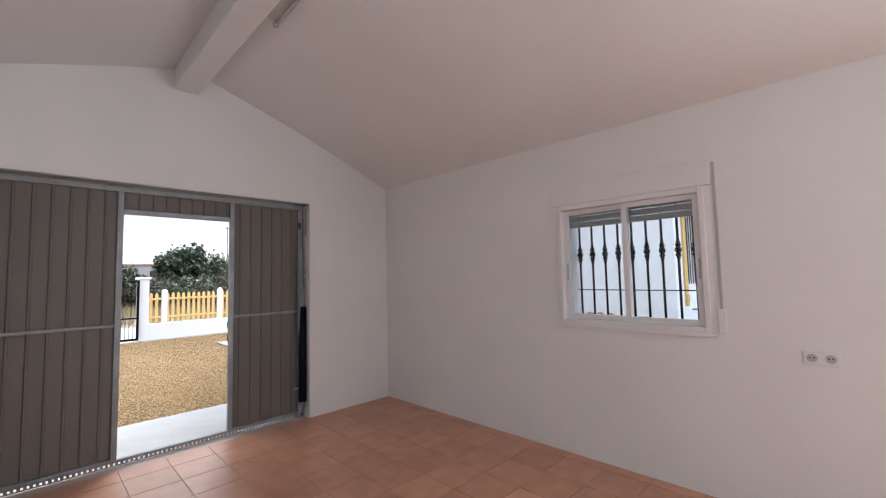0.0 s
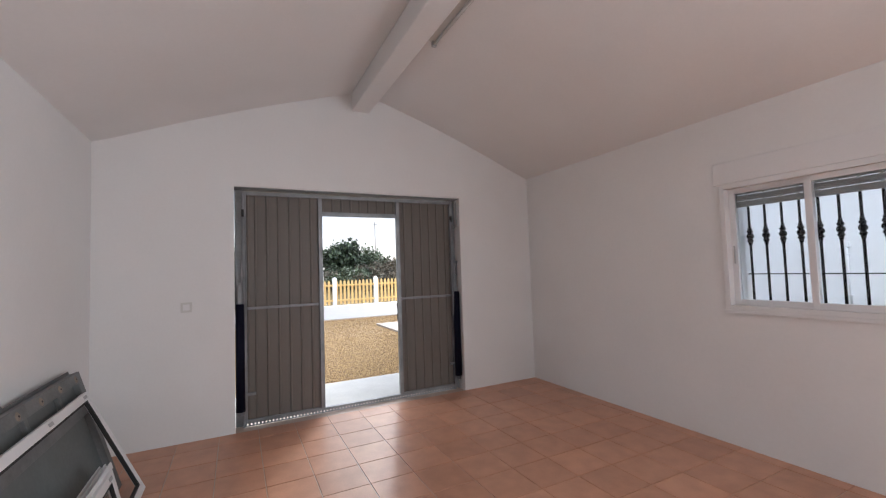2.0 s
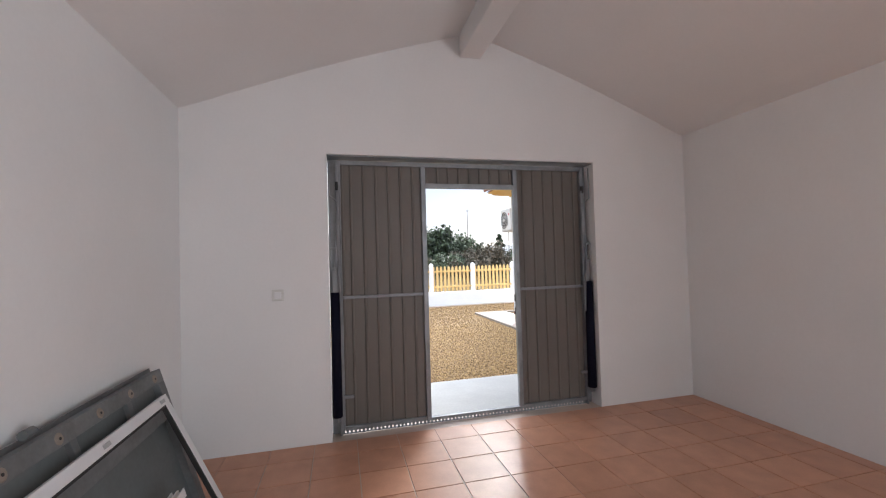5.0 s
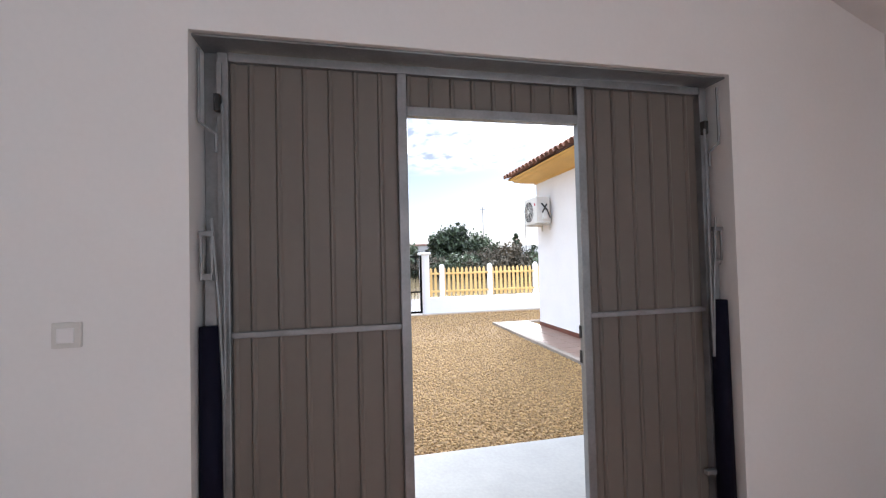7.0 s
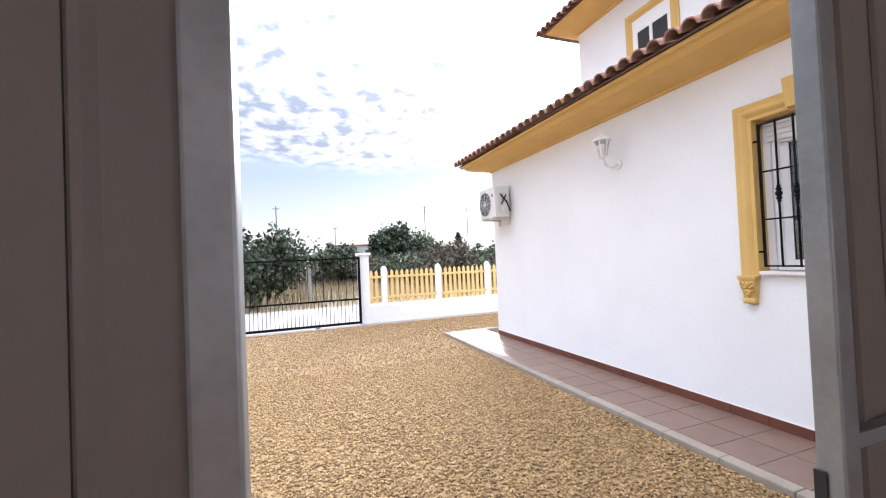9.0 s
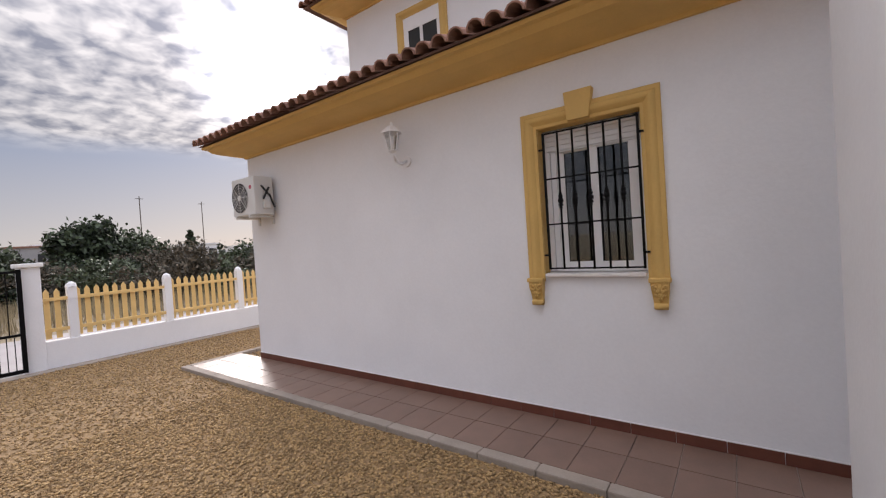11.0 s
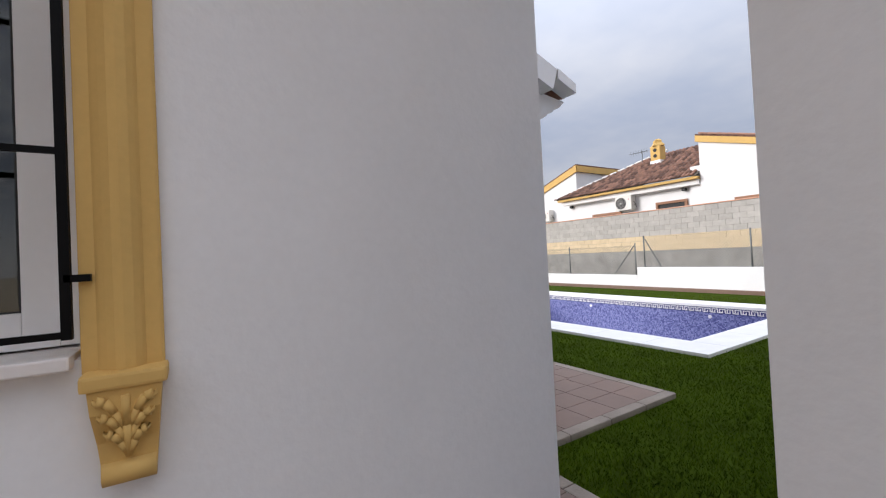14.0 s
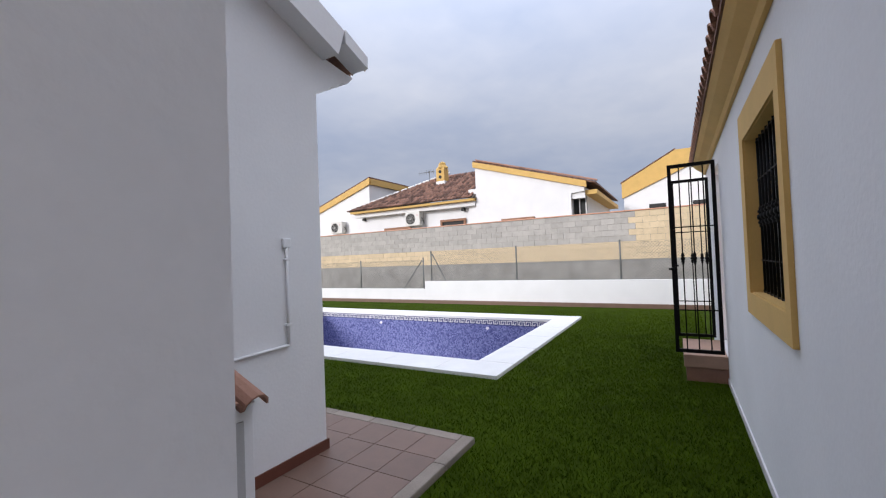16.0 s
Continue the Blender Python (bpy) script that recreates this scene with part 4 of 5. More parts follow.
# wall lantern
wl_ = thing("wall_lantern", (-6.66, HY, 2.45), "white six-sided wall lantern on a curved arm", "lantern")
part("wall_plate", rod(bmesh.new(), (-6.66, HY - 0.02, 2.5), (-6.66, HY, 2.5), 0.06, sides=14), "pvc", wl_)
bm = bmesh.new()
pts = [(-6.66, HY - 0.02, 2.5), (-6.66, HY - 0.1, 2.46), (-6.66, HY - 0.19, 2.48), (-6.66, HY - 0.24, 2.56)]
for a, b in zip(pts, pts[1:]):
    rod(bm, a, b, 0.016)
part("arm", bm, "pvc", wl_, smooth=True)
lc = (-6.66, HY - 0.24, 2.56)
part("base_cup", lathe(bmesh.new(), lc, [(0.02, 0), (0.05, 0.02), (0.055, 0.03)], 6), "pvc", wl_)
g = part("glass_body", lathe(bmesh.new(), (lc[0], lc[1], 2.59), [(0.048, 0), (0.088, 0.19)], 6), "glass", wl_)
for i in range(6):
    a = 2 * pi * i / 6
    part("rib", rod(bmesh.new(), (lc[0] + 0.052 * cos(a), lc[1] + 0.052 * sin(a), 2.59), (lc[0] + 0.094 * cos(a), lc[1] + 0.094 * sin(a), 2.78), 0.007, sides=5), "pvc", wl_)
part("hood", lathe(bmesh.new(), (lc[0], lc[1], 2.775), [(0.12, 0), (0.115, 0.015), (0.06, 0.06), (0.02, 0.085), (0.018, 0.11), (0.006, 0.125)], 6), "pvc", wl_)

# ---- cabinet, conduit ----
cab = thing("garden_cabinet", (-1.75, 8.05, GROUND), "low white masonry cabinet with a sloping clay tile top", "cabinet")
part("body", boxes((-2.1, -1.50, 7.9, 8.249, PZ, 0.61), bevel=0.008), "stucco", cab)
part("door", boxes((-2.02, -1.57, 7.888, 7.9, 0.02, 0.52), bevel=0.004), "shutter", cab)
for i in range(4):
    piece("roof_tile", TILE, Matrix.Translation((-2.05 + i * 0.17, 7.82, 0.60)) @ Matrix.Rotation(radians(24), 4, "X") @ Matrix.Diagonal((1, 1.05, 1, 1)), cab)
part("mortar_bed", prism(bmesh.new(), [(7.88, 0.61), (8.249, 0.61), (8.249, 0.77)], "x", -2.1, -1.50), "stucco", cab)
cond = thing("cable_conduit", (-0.95, 8.25, 0.8), "white painted cable conduit on the wing wall", "conduit")
part("pipe", rod(rod(bmesh.new(), (-0.95, 8.238, 0.81), (-0.95, 8.238, 1.58), 0.011), (-0.95, 8.238, 0.815), (-1.5, 8.238, 0.80), 0.011), "stucco", cond, smooth=True)
for z in (0.96, 1.46):
    part("clip", boxes((-0.975, -0.925, 8.226, 8.249, z, z + 0.02), bevel=0.003), "stucco", cond)
part("end_box", boxes((-0.985, -0.915, 8.225, 8.249, 1.56, 1.63), bevel=0.006), "stucco", cond)

# ---- paving round the house ----
solid("terrace_bed", boxes((-10.66, -2.08, 5.28, HY, -0.3, PZ - 0.012), (HX1, -2.08, HY, 7.28, -0.3, PZ - 0.012), (HX1, 0.0, 7.33, 8.25, -0.3, PZ - 0.012), (-0.59, 0.0, 8.25, 15, -0.3, PZ - 0.012)), "pavegrout", "grout bed of the terrace paving", "pavement")
solid("concrete_apron", boxes((-4.38, GX0 - TH, 1.28, 3.97, -0.3, -0.03), bevel=0.012), "concrete", "pale concrete apron before the garage door", "pavement")
solid("sill_slab", boxes((GX0 - TH, GX0 - 0.25, DY0, DY1, -0.25, -0.008)), "concrete", "concrete sill of the garage door", "pavement")

# ---- gate leaves and step beside the garage ----
step = thing("doorstep", (3.2, 5.4, GROUND), "brown tiled doorstep below the iron gates", "step")
part("riser", boxes((2.74, 3.75, 5.172, 5.60, GROUND - 0.05, 0.0), bevel=0.004), "stepriser", step)
part("tread", boxes((2.72, 3.77, 5.172, 5.62, 0.001, 0.15), bevel=0.006), "steptile", step)


def gate_leaf(x, y0, width, z0, z1, label):
    ob = thing("iron_gate", (x, y0, z0), label, "gate", "gate leaves of the side door")
    part("frame", boxes((x - 0.018, x + 0.018, y0, y0 + 0.04, z0, z1), (x - 0.018, x + 0.018, y0 + width - 0.04, y0 + width, z0, z1), (x - 0.018, x + 0.018, y0 + 0.04, y0 + width - 0.04, z0, z0 + 0.04), (x - 0.018, x + 0.018, y0 + 0.04, y0 + width - 0.04, z1 - 0.04, z1)), "iron", ob)
    n = 3
    for i in range(n):
        y = y0 + width * (i + 1) / (n + 1)
        part("upright", grille_bar(bmesh.new(), x, y, z0 + 0.03, z1 - 0.03, (z0 + 1.12,), 0.008), "iron", ob, smooth=True)
    for f in (0.22, 0.66):
        part("crossbar", boxes((x - 0.006, x + 0.006, y0, y0 + width, z0 + (z1 - z0) * f, z0 + (z1 - z0) * f + 0.014)), "iron", ob)
    part("handle", rod(rod(bmesh.new(), (x, y0 + width - 0.03, 1.2), (x - 0.06, y0 + width - 0.03, 1.2), 0.01), (x - 0.06, y0 + width - 0.06, 1.2), (x - 0.06, y0 + width + 0.03, 1.2), 0.014), "iron", ob)
    return ob


gate_leaf(2.62, 5.21, 0.49, 0.20, 2.46, "open black wrought iron gate leaf above the doorstep")
gate_leaf(3.80, 5.21, 0.47, 0.18, 2.44, "second open black iron gate leaf beyond the doorstep")

# ---- pool garden ----
solid("lawn", boxes((-2.0, 9.62, 5.17, 7.22, -0.4, GROUND), (0.12, 1.9, 7.22, 22, -0.4, GROUND), (7.3, 9.62, 7.22, 22, -0.4, GROUND), (1.9, 7.3, 7.22, 7.74, -0.4, GROUND), (1.9, 7.3, 16.6, 22, -0.4, GROUND), (GX1 + TH, 9.62, 0.05, 5.17, -0.4, GROUND)), "turfbase", "dark green artificial turf", "lawn")
pool = thing("pool_basin", (4.6, 12.2, -1.6), "empty swimming pool lined with blue mosaic", "pool", kind="structure")
PX0, PX1, PY0, PY1 = 2.52, 6.75, 8.28, 16.1
part("lining", boxes((PX0 - 0.2, PX1 + 0.2, PY0 - 0.2, PY1 + 0.2, -1.8, -1.6), (PX0 - 0.2, PX0, PY0 - 0.2, PY1 + 0.2, -1.6, -0.17), (PX1, PX1 + 0.2, PY0 - 0.2, PY1 + 0.2, -1.6, -0.17), (PX0, PX1, PY0 - 0.2, PY0, -1.6, -0.17), (PX0, PX1, PY1, PY1 + 0.2, -1.6, -0.17)), "mosaic", pool)
part("border_band", boxes((PX1 - 0.004, PX1, PY0, PY1, -0.33, -0.19)), "navytile", pool)
part("border_band", boxes((PX0, PX1 - 0.004, PY0, PY0 + 0.004, -0.33, -0.19)), "navytile", pool)
bm = bmesh.new()
key = [(0, 0, 0.02, 0.10), (0.02, 0.08, 0.14, 0.10), (0.12, 0.0, 0.14, 0.08), (0.06, 0.0, 0.12, 0.02), (0.06, 0.02, 0.08, 0.06), (0.14, 0.0, 0.16, 0.02)]
for a, b, c, d in key:
    box(bm, -0.006, 0, a, c, b, d)
KEY = mesh_of("border_motif", bm, "coping")
for i in range(46):
    piece("border_motif", KEY, Matrix.Translation((PX1 - 0.003, PY0 + 0.05 + i * 0.165, -0.31)), pool)
for i in range(24):
    piece("border_motif", KEY, Matrix.Translation((PX0 + 0.1 + i * 0.165, PY0 + 0.003, -0.31)) @ Matrix.Rotation(radians(-90), 4, "Z"), pool)
for y in (10.0, 13.5):
    part("jet_cover", rod(bmesh.new(), (PX1 - 0.02, y, -0.42), (PX1, y, -0.42), 0.04, sides=16), "pvc", pool)
for i in range(9):
    a, b = 7.74 + i * 0.985, 7.74 + (i + 1) * 0.985
    for x0, x1 in ((1.88, PX0 + 0.03), (PX1 - 0.03, 7.36)):
        part("coping_slab", boxes((x0, x1, a + 0.002, b - 0.002, -0.19, -0.12), bevel=0.01), "coping", pool)
for i in range(4):
    w = (PX1 - PX0 - 0.06) / 4
    x = PX0 + 0.03 + i * w
    for y0, y1 in ((7.74, PY0 + 0.03), (PY1 - 0.03, 16.605)):
        part("coping_slab", boxes((x + 0.002, x + w - 0.002, y0 + 0.002, y1 - 0.002, -0.19, -0.12), bevel=0.01), "coping", pool)

solid("garden_wall", boxes((9.7, 9.86, -8, 13.76, -0.4, 0.63), (9.7, 9.86, 13.76, 24, -0.4, 0.35), bevel=0.01), "stucco", "low white garden wall", "wall")
solid("garden_wall_kerb", boxes((9.6, 9.7, -8, 24, -0.4, -0.05), bevel=0.008), "pavetile", "brown tile strip along the garden wall", "kerb")
chain = thing("chain_link_fence", (9.78, 10.0, 0.63), "galvanised chain-link fence on the garden wall", "fence")
for y, z0, z1 in ((0.9, 0.6, 1.76), (4.0, 0.6, 1.76), (7.06, 0.6, 1.76), (10.22, 0.6, 1.74), (13.5, 0.6, 1.72), (13.85, 0.33, 1.48), (16.88, 0.33, 1.45), (20.0, 0.33, 1.45)):
    p_ = part("post", rod(bmesh.new(), (9.78, y, z0), (9.78, y, z1), 0.024, sides=10), "wire", chain, smooth=True)
    part("post_cap", lathe(bmesh.new(), (9.78, y, z1), [(0.028, 0), (0.028, 0.015), (0.01, 0.03)], 8), "wire", p_)
for a, b in (((9.78, 13.45, 1.62), (9.78, 12.9, 0.63)), ((9.78, 13.9, 1.4), (9.78, 14.75, 0.36))):
    part("brace", rod(bmesh.new(), a, b, 0.02), "wire", chain)
bm = bmesh.new()
for y0, y1, z0, z1 in ((0.9, 13.5, 0.64, 1.7), (13.85, 20.0, 0.36, 1.42)):
    h = z1 - z0
    k = y0 - h
    while k < y1:
        for s in (0, 1):
            a, b = max(k, y0), min(k + h, y1)
            if b > a:
                za, zb = ((z0 + a - k, z0 + b - k) if s == 0 else (z1 - (a - k), z1 - (b - k)))
                rod(bm, (9.78, a, za), (9.78, b, zb), 0.0035, sides=3)
        k += 0.085
    for z in (z0, z1, (z0 + z1) / 2):
        rod(bm, (9.78, y0, z), (9.78, y1, z), 0.003, sides=3)
tagged(part("wire_mesh", bm, "wire", chain), kind="stuff")


# ---- neighbours beyond the garden ----
NX = 11.5
bw = thing("block_wall", (NX, 12, 0), "boundary wall of grey and tan concrete blocks with a tile coping", "wall", kind="structure")
part("core", boxes((NX + 0.02, NX + 0.18, -6, 24, -0.4, 2.75)), "mortar", bw)
part("render_band", boxes((NX - 0.01, NX + 0.02, -6, 24, -0.4, 1.18), bevel=0.004), "greyrender", bw, "rough grey rendered foot of the wall")
part("coping", boxes((NX - 0.03, NX + 0.23, -6, 24, 2.752, 2.79), bevel=0.01), "terracotta", bw, "thin terracotta coping")
BLOCK = {m: mesh_of("block", boxes((0, 0.02, 0.004, 0.416, 0.004, 0.191), bevel=0.0), m) for m in ("block", "tanblock")}
for j in range(8):
    z = 1.19 + j * 0.195
    for i in range(44):
        y = 3.6 + i * 0.42 + (0.21 if j % 2 else 0)
        kind = "tanblock" if (j < 3 or y < 6.6) else "block"
        piece("block", BLOCK[kind], Matrix.Translation((NX + random.uniform(-0.004, 0.0), y, z)), bw)


def house_b():
    h = thing("neighbour_house", (19, 12, 0), "white neighbouring house with an ochre-edged sloping parapet", "house", "neighbouring houses")
    part("wall", prism(bmesh.new(), [(14.45, -0.3), (14.45, 6.1), (9.1, 4.45), (9.1, 4.25), (9.7, 4.2), (9.7, -0.3)], "x", 16.0, 24.0), "stucco", h)
    part("verge", prism(bmesh.new(), [(14.55, 6.08), (14.55, 6.36), (9.0, 4.68), (9.0, 4.40)], "x", 15.9, 16.1), "yellow", h, "ochre yellow verge band")
    r = part("roof", prism(bmesh.new(), [(14.55, 6.36), (14.55, 6.44), (8.6, 4.62), (8.6, 4.54)], "x", 15.95, 24.0), "rooftile", h)
    for i in range(15):
        y = 14.4 - i * 0.39
        piece("roof_tile", TILE, Matrix.Translation((15.98, y, 6.42 - (14.45 - y) * 0.303)) @ Matrix.Rotation(radians(17), 4, "X") @ Matrix.Rotation(pi, 4, "Z"), r)
    part("eave_cornice", boxes((16.2, 24, 8.6, 9.1, 4.1, 4.3)), "yellow", h)
    part("side_wall", boxes((16.6, 24, 9.1, 9.7, -0.3, 4.2), (16.1, 16.3, 9.1, 9.7, 3.95, 4.25)), "stucco", h)
    w = part("window", boxes((16.5, 16.58, 9.15, 9.68, 3.0, 4.0)), "dark", h, "barred dark window")
    part("sill", boxes((16.45, 16.5, 9.12, 9.16, 3.0, 4.0), (16.45, 16.5, 9.4, 9.44, 3.0, 4.0)), "pvc", w)
    part("awning", boxes((15.8, 16.0, 11.4, 13.05, 3.12, 3.28), bevel=0.01), "wood", h, "brown wooden lintel over a window")


def house_a():
    h = thing("neighbour_house", (19, 18, 0), "white neighbouring house with a hipped clay tile roof and chimney", "house", "neighbouring houses")
    part("wall", boxes((16.3, 24, 14.46, 22.2, -0.3, 4.35), (16.15, 16.4, 14.45, 14.95, -0.3, 5.0)), "stucco", h)
    part("eave_band", boxes((15.95, 16.3, 14.5, 22.6, 4.12, 4.35)), "stucco", h)
    part("cornice", boxes((15.75, 16.3, 14.5, 22.8, 4.36, 4.48)), "yellow", h)
    bm = bmesh.new()
    vs = [bm.verts.new(p) for p in ((15.7, 14.5, 4.5), (15.7, 23.0, 4.5), (20.0, 18.5, 6.8), (20.0, 14.5, 6.8), (24, 23.0, 4.5))]
    bm.faces.new((vs[0], vs[3], vs[2], vs[1]))
    bm.faces.new((vs[1], vs[2], vs[4]))
    # sheet coloured dark so that shade is painted into the channels between tiles
    r = part("roof", bm, "bark_tileshade", h)
    far_v, far_f = [], []
    base = [v.co.copy() for v in TILE.vertices]
    quads = [list(p.vertices) for p in TILE.polygons]
    up = Vector((4.3, 0, 2.3)).normalized()
    rot = Matrix((Vector((0, -1, 0)), up, Vector((0, -1, 0)).cross(up))).transposed().to_4x4()
    for i in range(40):
        y = 22.9 - i * 0.21
        for j in range(13):
            d = j * 0.36
            if d * 0.92 > 4.35 or (22.9 - y) < d * 0.95 - 0.1:
                continue
            m = Matrix.Translation(Vector((15.66, y, 4.5)) + up * d + Vector((0, random.uniform(-0.01, 0.01), 0.01 * (j % 2)))) @ rot
            k = len(far_v)
            far_v += [tuple(m @ c) for c in base]
            far_f += [[a + k for a in q] for q in quads]
    raw("roof_tiles", far_v, far_f, "rooftile", "rows of brown clay roof tiles", "roof tiles", h)
    bm = bmesh.new()
    for i in range(14):
        f = i / 13
        a = Vector((15.7, 22.95, 4.55)).lerp(Vector((20, 18.5, 6.88)), f)
        b = Vector((15.7, 22.95, 4.55)).lerp(Vector((20, 18.5, 6.88)), f + 0.06)
        rod(bm, a, b, 0.085, 0.07, 8)
    part("hip_ridge", bm, "coping", h, "pale mortared hip tiles")
    c = part("chimney", boxes((18.3, 18.9, 17.55, 18.15, 5.0, 6.15)), "stucco", h, "white chimney with an ochre pot")
    part("pot", boxes((18.32, 18.88, 17.57, 18.13, 6.15, 6.95), bevel=0.03), "yellow", c)
    for z in (6.4, 6.72):
        part("vent", rod(bmesh.new(), (18.29, 17.85, z), (18.33, 17.85, z), 0.10, sides=12), "dark", c)
    part("cap", lathe(bmesh.new(), (18.6, 17.85, 6.95), [(0.42, 0), (0.40, 0.06), (0.26, 0.2), (0.24, 0.34), (0.1, 0.42)], 4), "yellow", c)
    for y0, y1, z0, z1 in ((15.2, 16.75, 3.0, 3.55), (18.7, 20.6, 3.0, 3.36)):
        w = part("window", boxes((16.26, 16.3, y0 + 0.1, y1 - 0.1, 2.2, z1 - 0.1)), "dark", h)
        part("frame", boxes((16.2, 16.27, y0, y1, z1 - 0.12, z1), (16.2, 16.27, y0, y0 + 0.12, 2.2, z1 - 0.12), (16.2, 16.27, y1 - 0.12, y1, 2.2, z1 - 0.12)), "wood", w)
    for yy in (15.2, 22.0):
        part("floodlight", boxes((16.1, 16.28, yy, yy + 0.18, 3.93, 4.08), bevel=0.02), "dark", h)
    an = thing("tv_antenna", (18.8, 18.9, 5.7), "thin metal television aerial on the roof", "antenna")
    bm = rod(bmesh.new(), (18.8, 18.9, 5.6), (18.8, 18.9, 7.0), 0.018)
    rod(bm, (18.8, 18.5, 6.9), (18.8, 19.7, 6.95), 0.012)
    for i in range(7):
        rod(bm, (18.6, 18.6 + i * 0.17, 6.9), (19.0, 18.6 + i * 0.17, 6.98), 0.008)
        rod(bm, (18.8, 18.6 + i * 0.17, 6.78), (18.8, 18.6 + i * 0.17, 7.08), 0.008)
    part("aerial", bm, "wire", an)


def house_c():
    h = thing("neighbour_house", (19, 26, 0), "white gabled neighbouring house with ochre verges", "house", "neighbouring houses")
    part("wall", prism(bmesh.new(), [(22.3, -0.3), (22.3, 6.3), (28, 4.4), (28, -0.3)], "x", 17.0, 24.0), "stucco", h)
    part("verge", prism(bmesh.new(), [(22.2, 6.3), (22.2, 6.7), (28.2, 4.7), (28.2, 4.35)], "x", 16.9, 17.05), "yellow", h)
    part("roof", prism(bmesh.new(), [(22.2, 6.7), (28.2, 4.7), (28.2, 4.78), (22.2, 6.78)], "x", 16.9, 24), "rooftile", h)
    part("side_verge", boxes((17, 24, 22.15, 22.25, 6.3, 6.68)), "yellow", h)


def house_d():
    h = thing("neighbour_house", (28, 3, 0), "white neighbouring house with a broad ochre gable band", "house", "neighbouring houses")
    part("wall", prism(bmesh.new(), [(8.36, -0.3), (8.36, 5.0), (5.4, 6.5), (0, 6.2), (-3, 5.0), (-3, -0.3)], "x", 25, 32), "stucco", h)
    part("gable_band", prism(bmesh.new(), [(8.45, 4.8), (8.45, 5.75), (5.42, 7.42), (4.5, 7.40), (-3, 6.0), (-3, 5.2), (4.5, 6.5)], "x", 24.9, 25.05), "yellow", h)
    part("roof", prism(bmesh.new(), [(8.5, 5.75), (5.42, 7.46), (5.42, 7.52), (8.5, 5.82)], "x", 24.9, 32), "rooftile", h)
    for y in (6.5, 4.2):
        w = part("window", boxes((24.94, 25.0, y - 0.45, y + 0.45, 3.4, 4.3)), "dark", h)
        part("sill", boxes((24.9, 25.0, y - 0.55, y + 0.55, 3.3, 3.4)), "coping", w)


house_a(), house_b(), house_c(), house_d()
air_conditioner((16.28, 18.35, 3.36), -90, 0.95, 0.4, 0.78, label="white air conditioner outdoor unit on the neighbour's wall")
air_conditioner((16.98, 24.8, 3.36), -90, 0.95, 0.4, 0.75, label="white air conditioner outdoor unit on the gabled neighbour's wall")

# ---- front garden and street ----
solid("ground", boxes((-700, 700, -700, -20, -0.6, -0.5), bevel=0), "soil", "dry open ground", "ground")
solid("ground_far", boxes((-700, -18.2, -20, 700, -0.6, -0.22), (25, 700, -20, 700, -0.6, -0.5), (9.86, 25, 0.05, 24, -0.6, -0.3), (-18.2, 25, 24, 700, -0.6, -0.5)), "soil", "dry open field beyond the street", "ground")
solid("road", boxes((-18.2, -13.35, -20, 24, -0.6, -0.2)), "road", "pale concrete street", "road")
solid("gravel_bed", boxes((-13.2, -4.37, -20, 5.2, -0.6, GROUND), (-13.2, -10.76, 5.2, 24, -0.6, GROUND), (-4.37, 25, -20, 0.05, -0.6, GROUND), (-4.37, GX0 - TH - 0.006, 0.05, 1.28, -0.6, GROUND), (-4.37, GX0 - TH - 0.006, 3.97, 5.17, -0.6, GROUND)), "gravelbase", "ochre gravel bed of the front garden", "gravel")
solid("fence_kerb", boxes((-13.19, -12.92, -20, 24, -0.3, GROUND + 0.015), bevel=0.006), "kerb", "grey concrete strip along the fence", "kerb")
FX = -13.3
fence = thing("picket_fence", (FX, 8, GROUND), "pale yellow picket fence panels on a low white wall", "fence")
part("base_wall", boxes((FX - 0.09, FX + 0.09, 4.1, 24, -0.3, 0.30), bevel=0.012), "stucco", fence, "low white wall")
PICK = bmesh.new()
prism(PICK, [(0, 0), (0.075, 0), (0.075, 0.80), (0.0375, 0.86), (0, 0.80)], "x", -0.012, 0.012)
PICK = mesh_of("picket", PICK, "fenceyellow")
y = 4.5
part("rail", boxes((FX + 0.014, FX + 0.045, 4.1, 24, 0.45, 0.51), bevel=0.004), "fenceyellow", fence)
part("rail", boxes((FX + 0.014, FX + 0.045, 4.1, 24, 0.98, 1.04), bevel=0.004), "fenceyellow", fence)
while y < 24:
    bm = boxes((FX - 0.07, FX + 0.07, y - 0.065, y + 0.065, 0.30, 1.20), bevel=0.006)
    lathe(bm, (FX, y, 1.20), [(0.085, 0), (0.07, 0.05), (0.02, 0.09)], 8)
    part("post", bm, "stucco", fence, "white post with rounded top")
    y += 1.5
y = 4.13
while y < 23.9:
    k = (y - 4.5) % 1.5
    if 0.08 < k + 0.04 < 1.42:
        piece("picket", PICK, Matrix.Translation((FX, y, 0.335 + random.uniform(-0.004, 0.004))), fence)
    y += 0.137
pil = thing("gate_pillar", (FX, 3.97, GROUND), "white gate pillar with a yellowed cap", "pillar")
part("shaft", boxes((FX - 0.14, FX + 0.14, 3.84, 4.1, -0.3, 1.58), bevel=0.01), "stucco", pil)
part("cap", boxes((FX - 0.18, FX + 0.18, 3.80, 4.14, 1.581, 1.65), bevel=0.015), "coping", pil)
copy_thing(pil, Matrix.Translation((FX, -2.4, GROUND)))
gate = thing("driveway_gate", (FX + 0.18, 1.0, GROUND), "black wrought iron sliding driveway gate", "gate")
gx = FX + 0.2
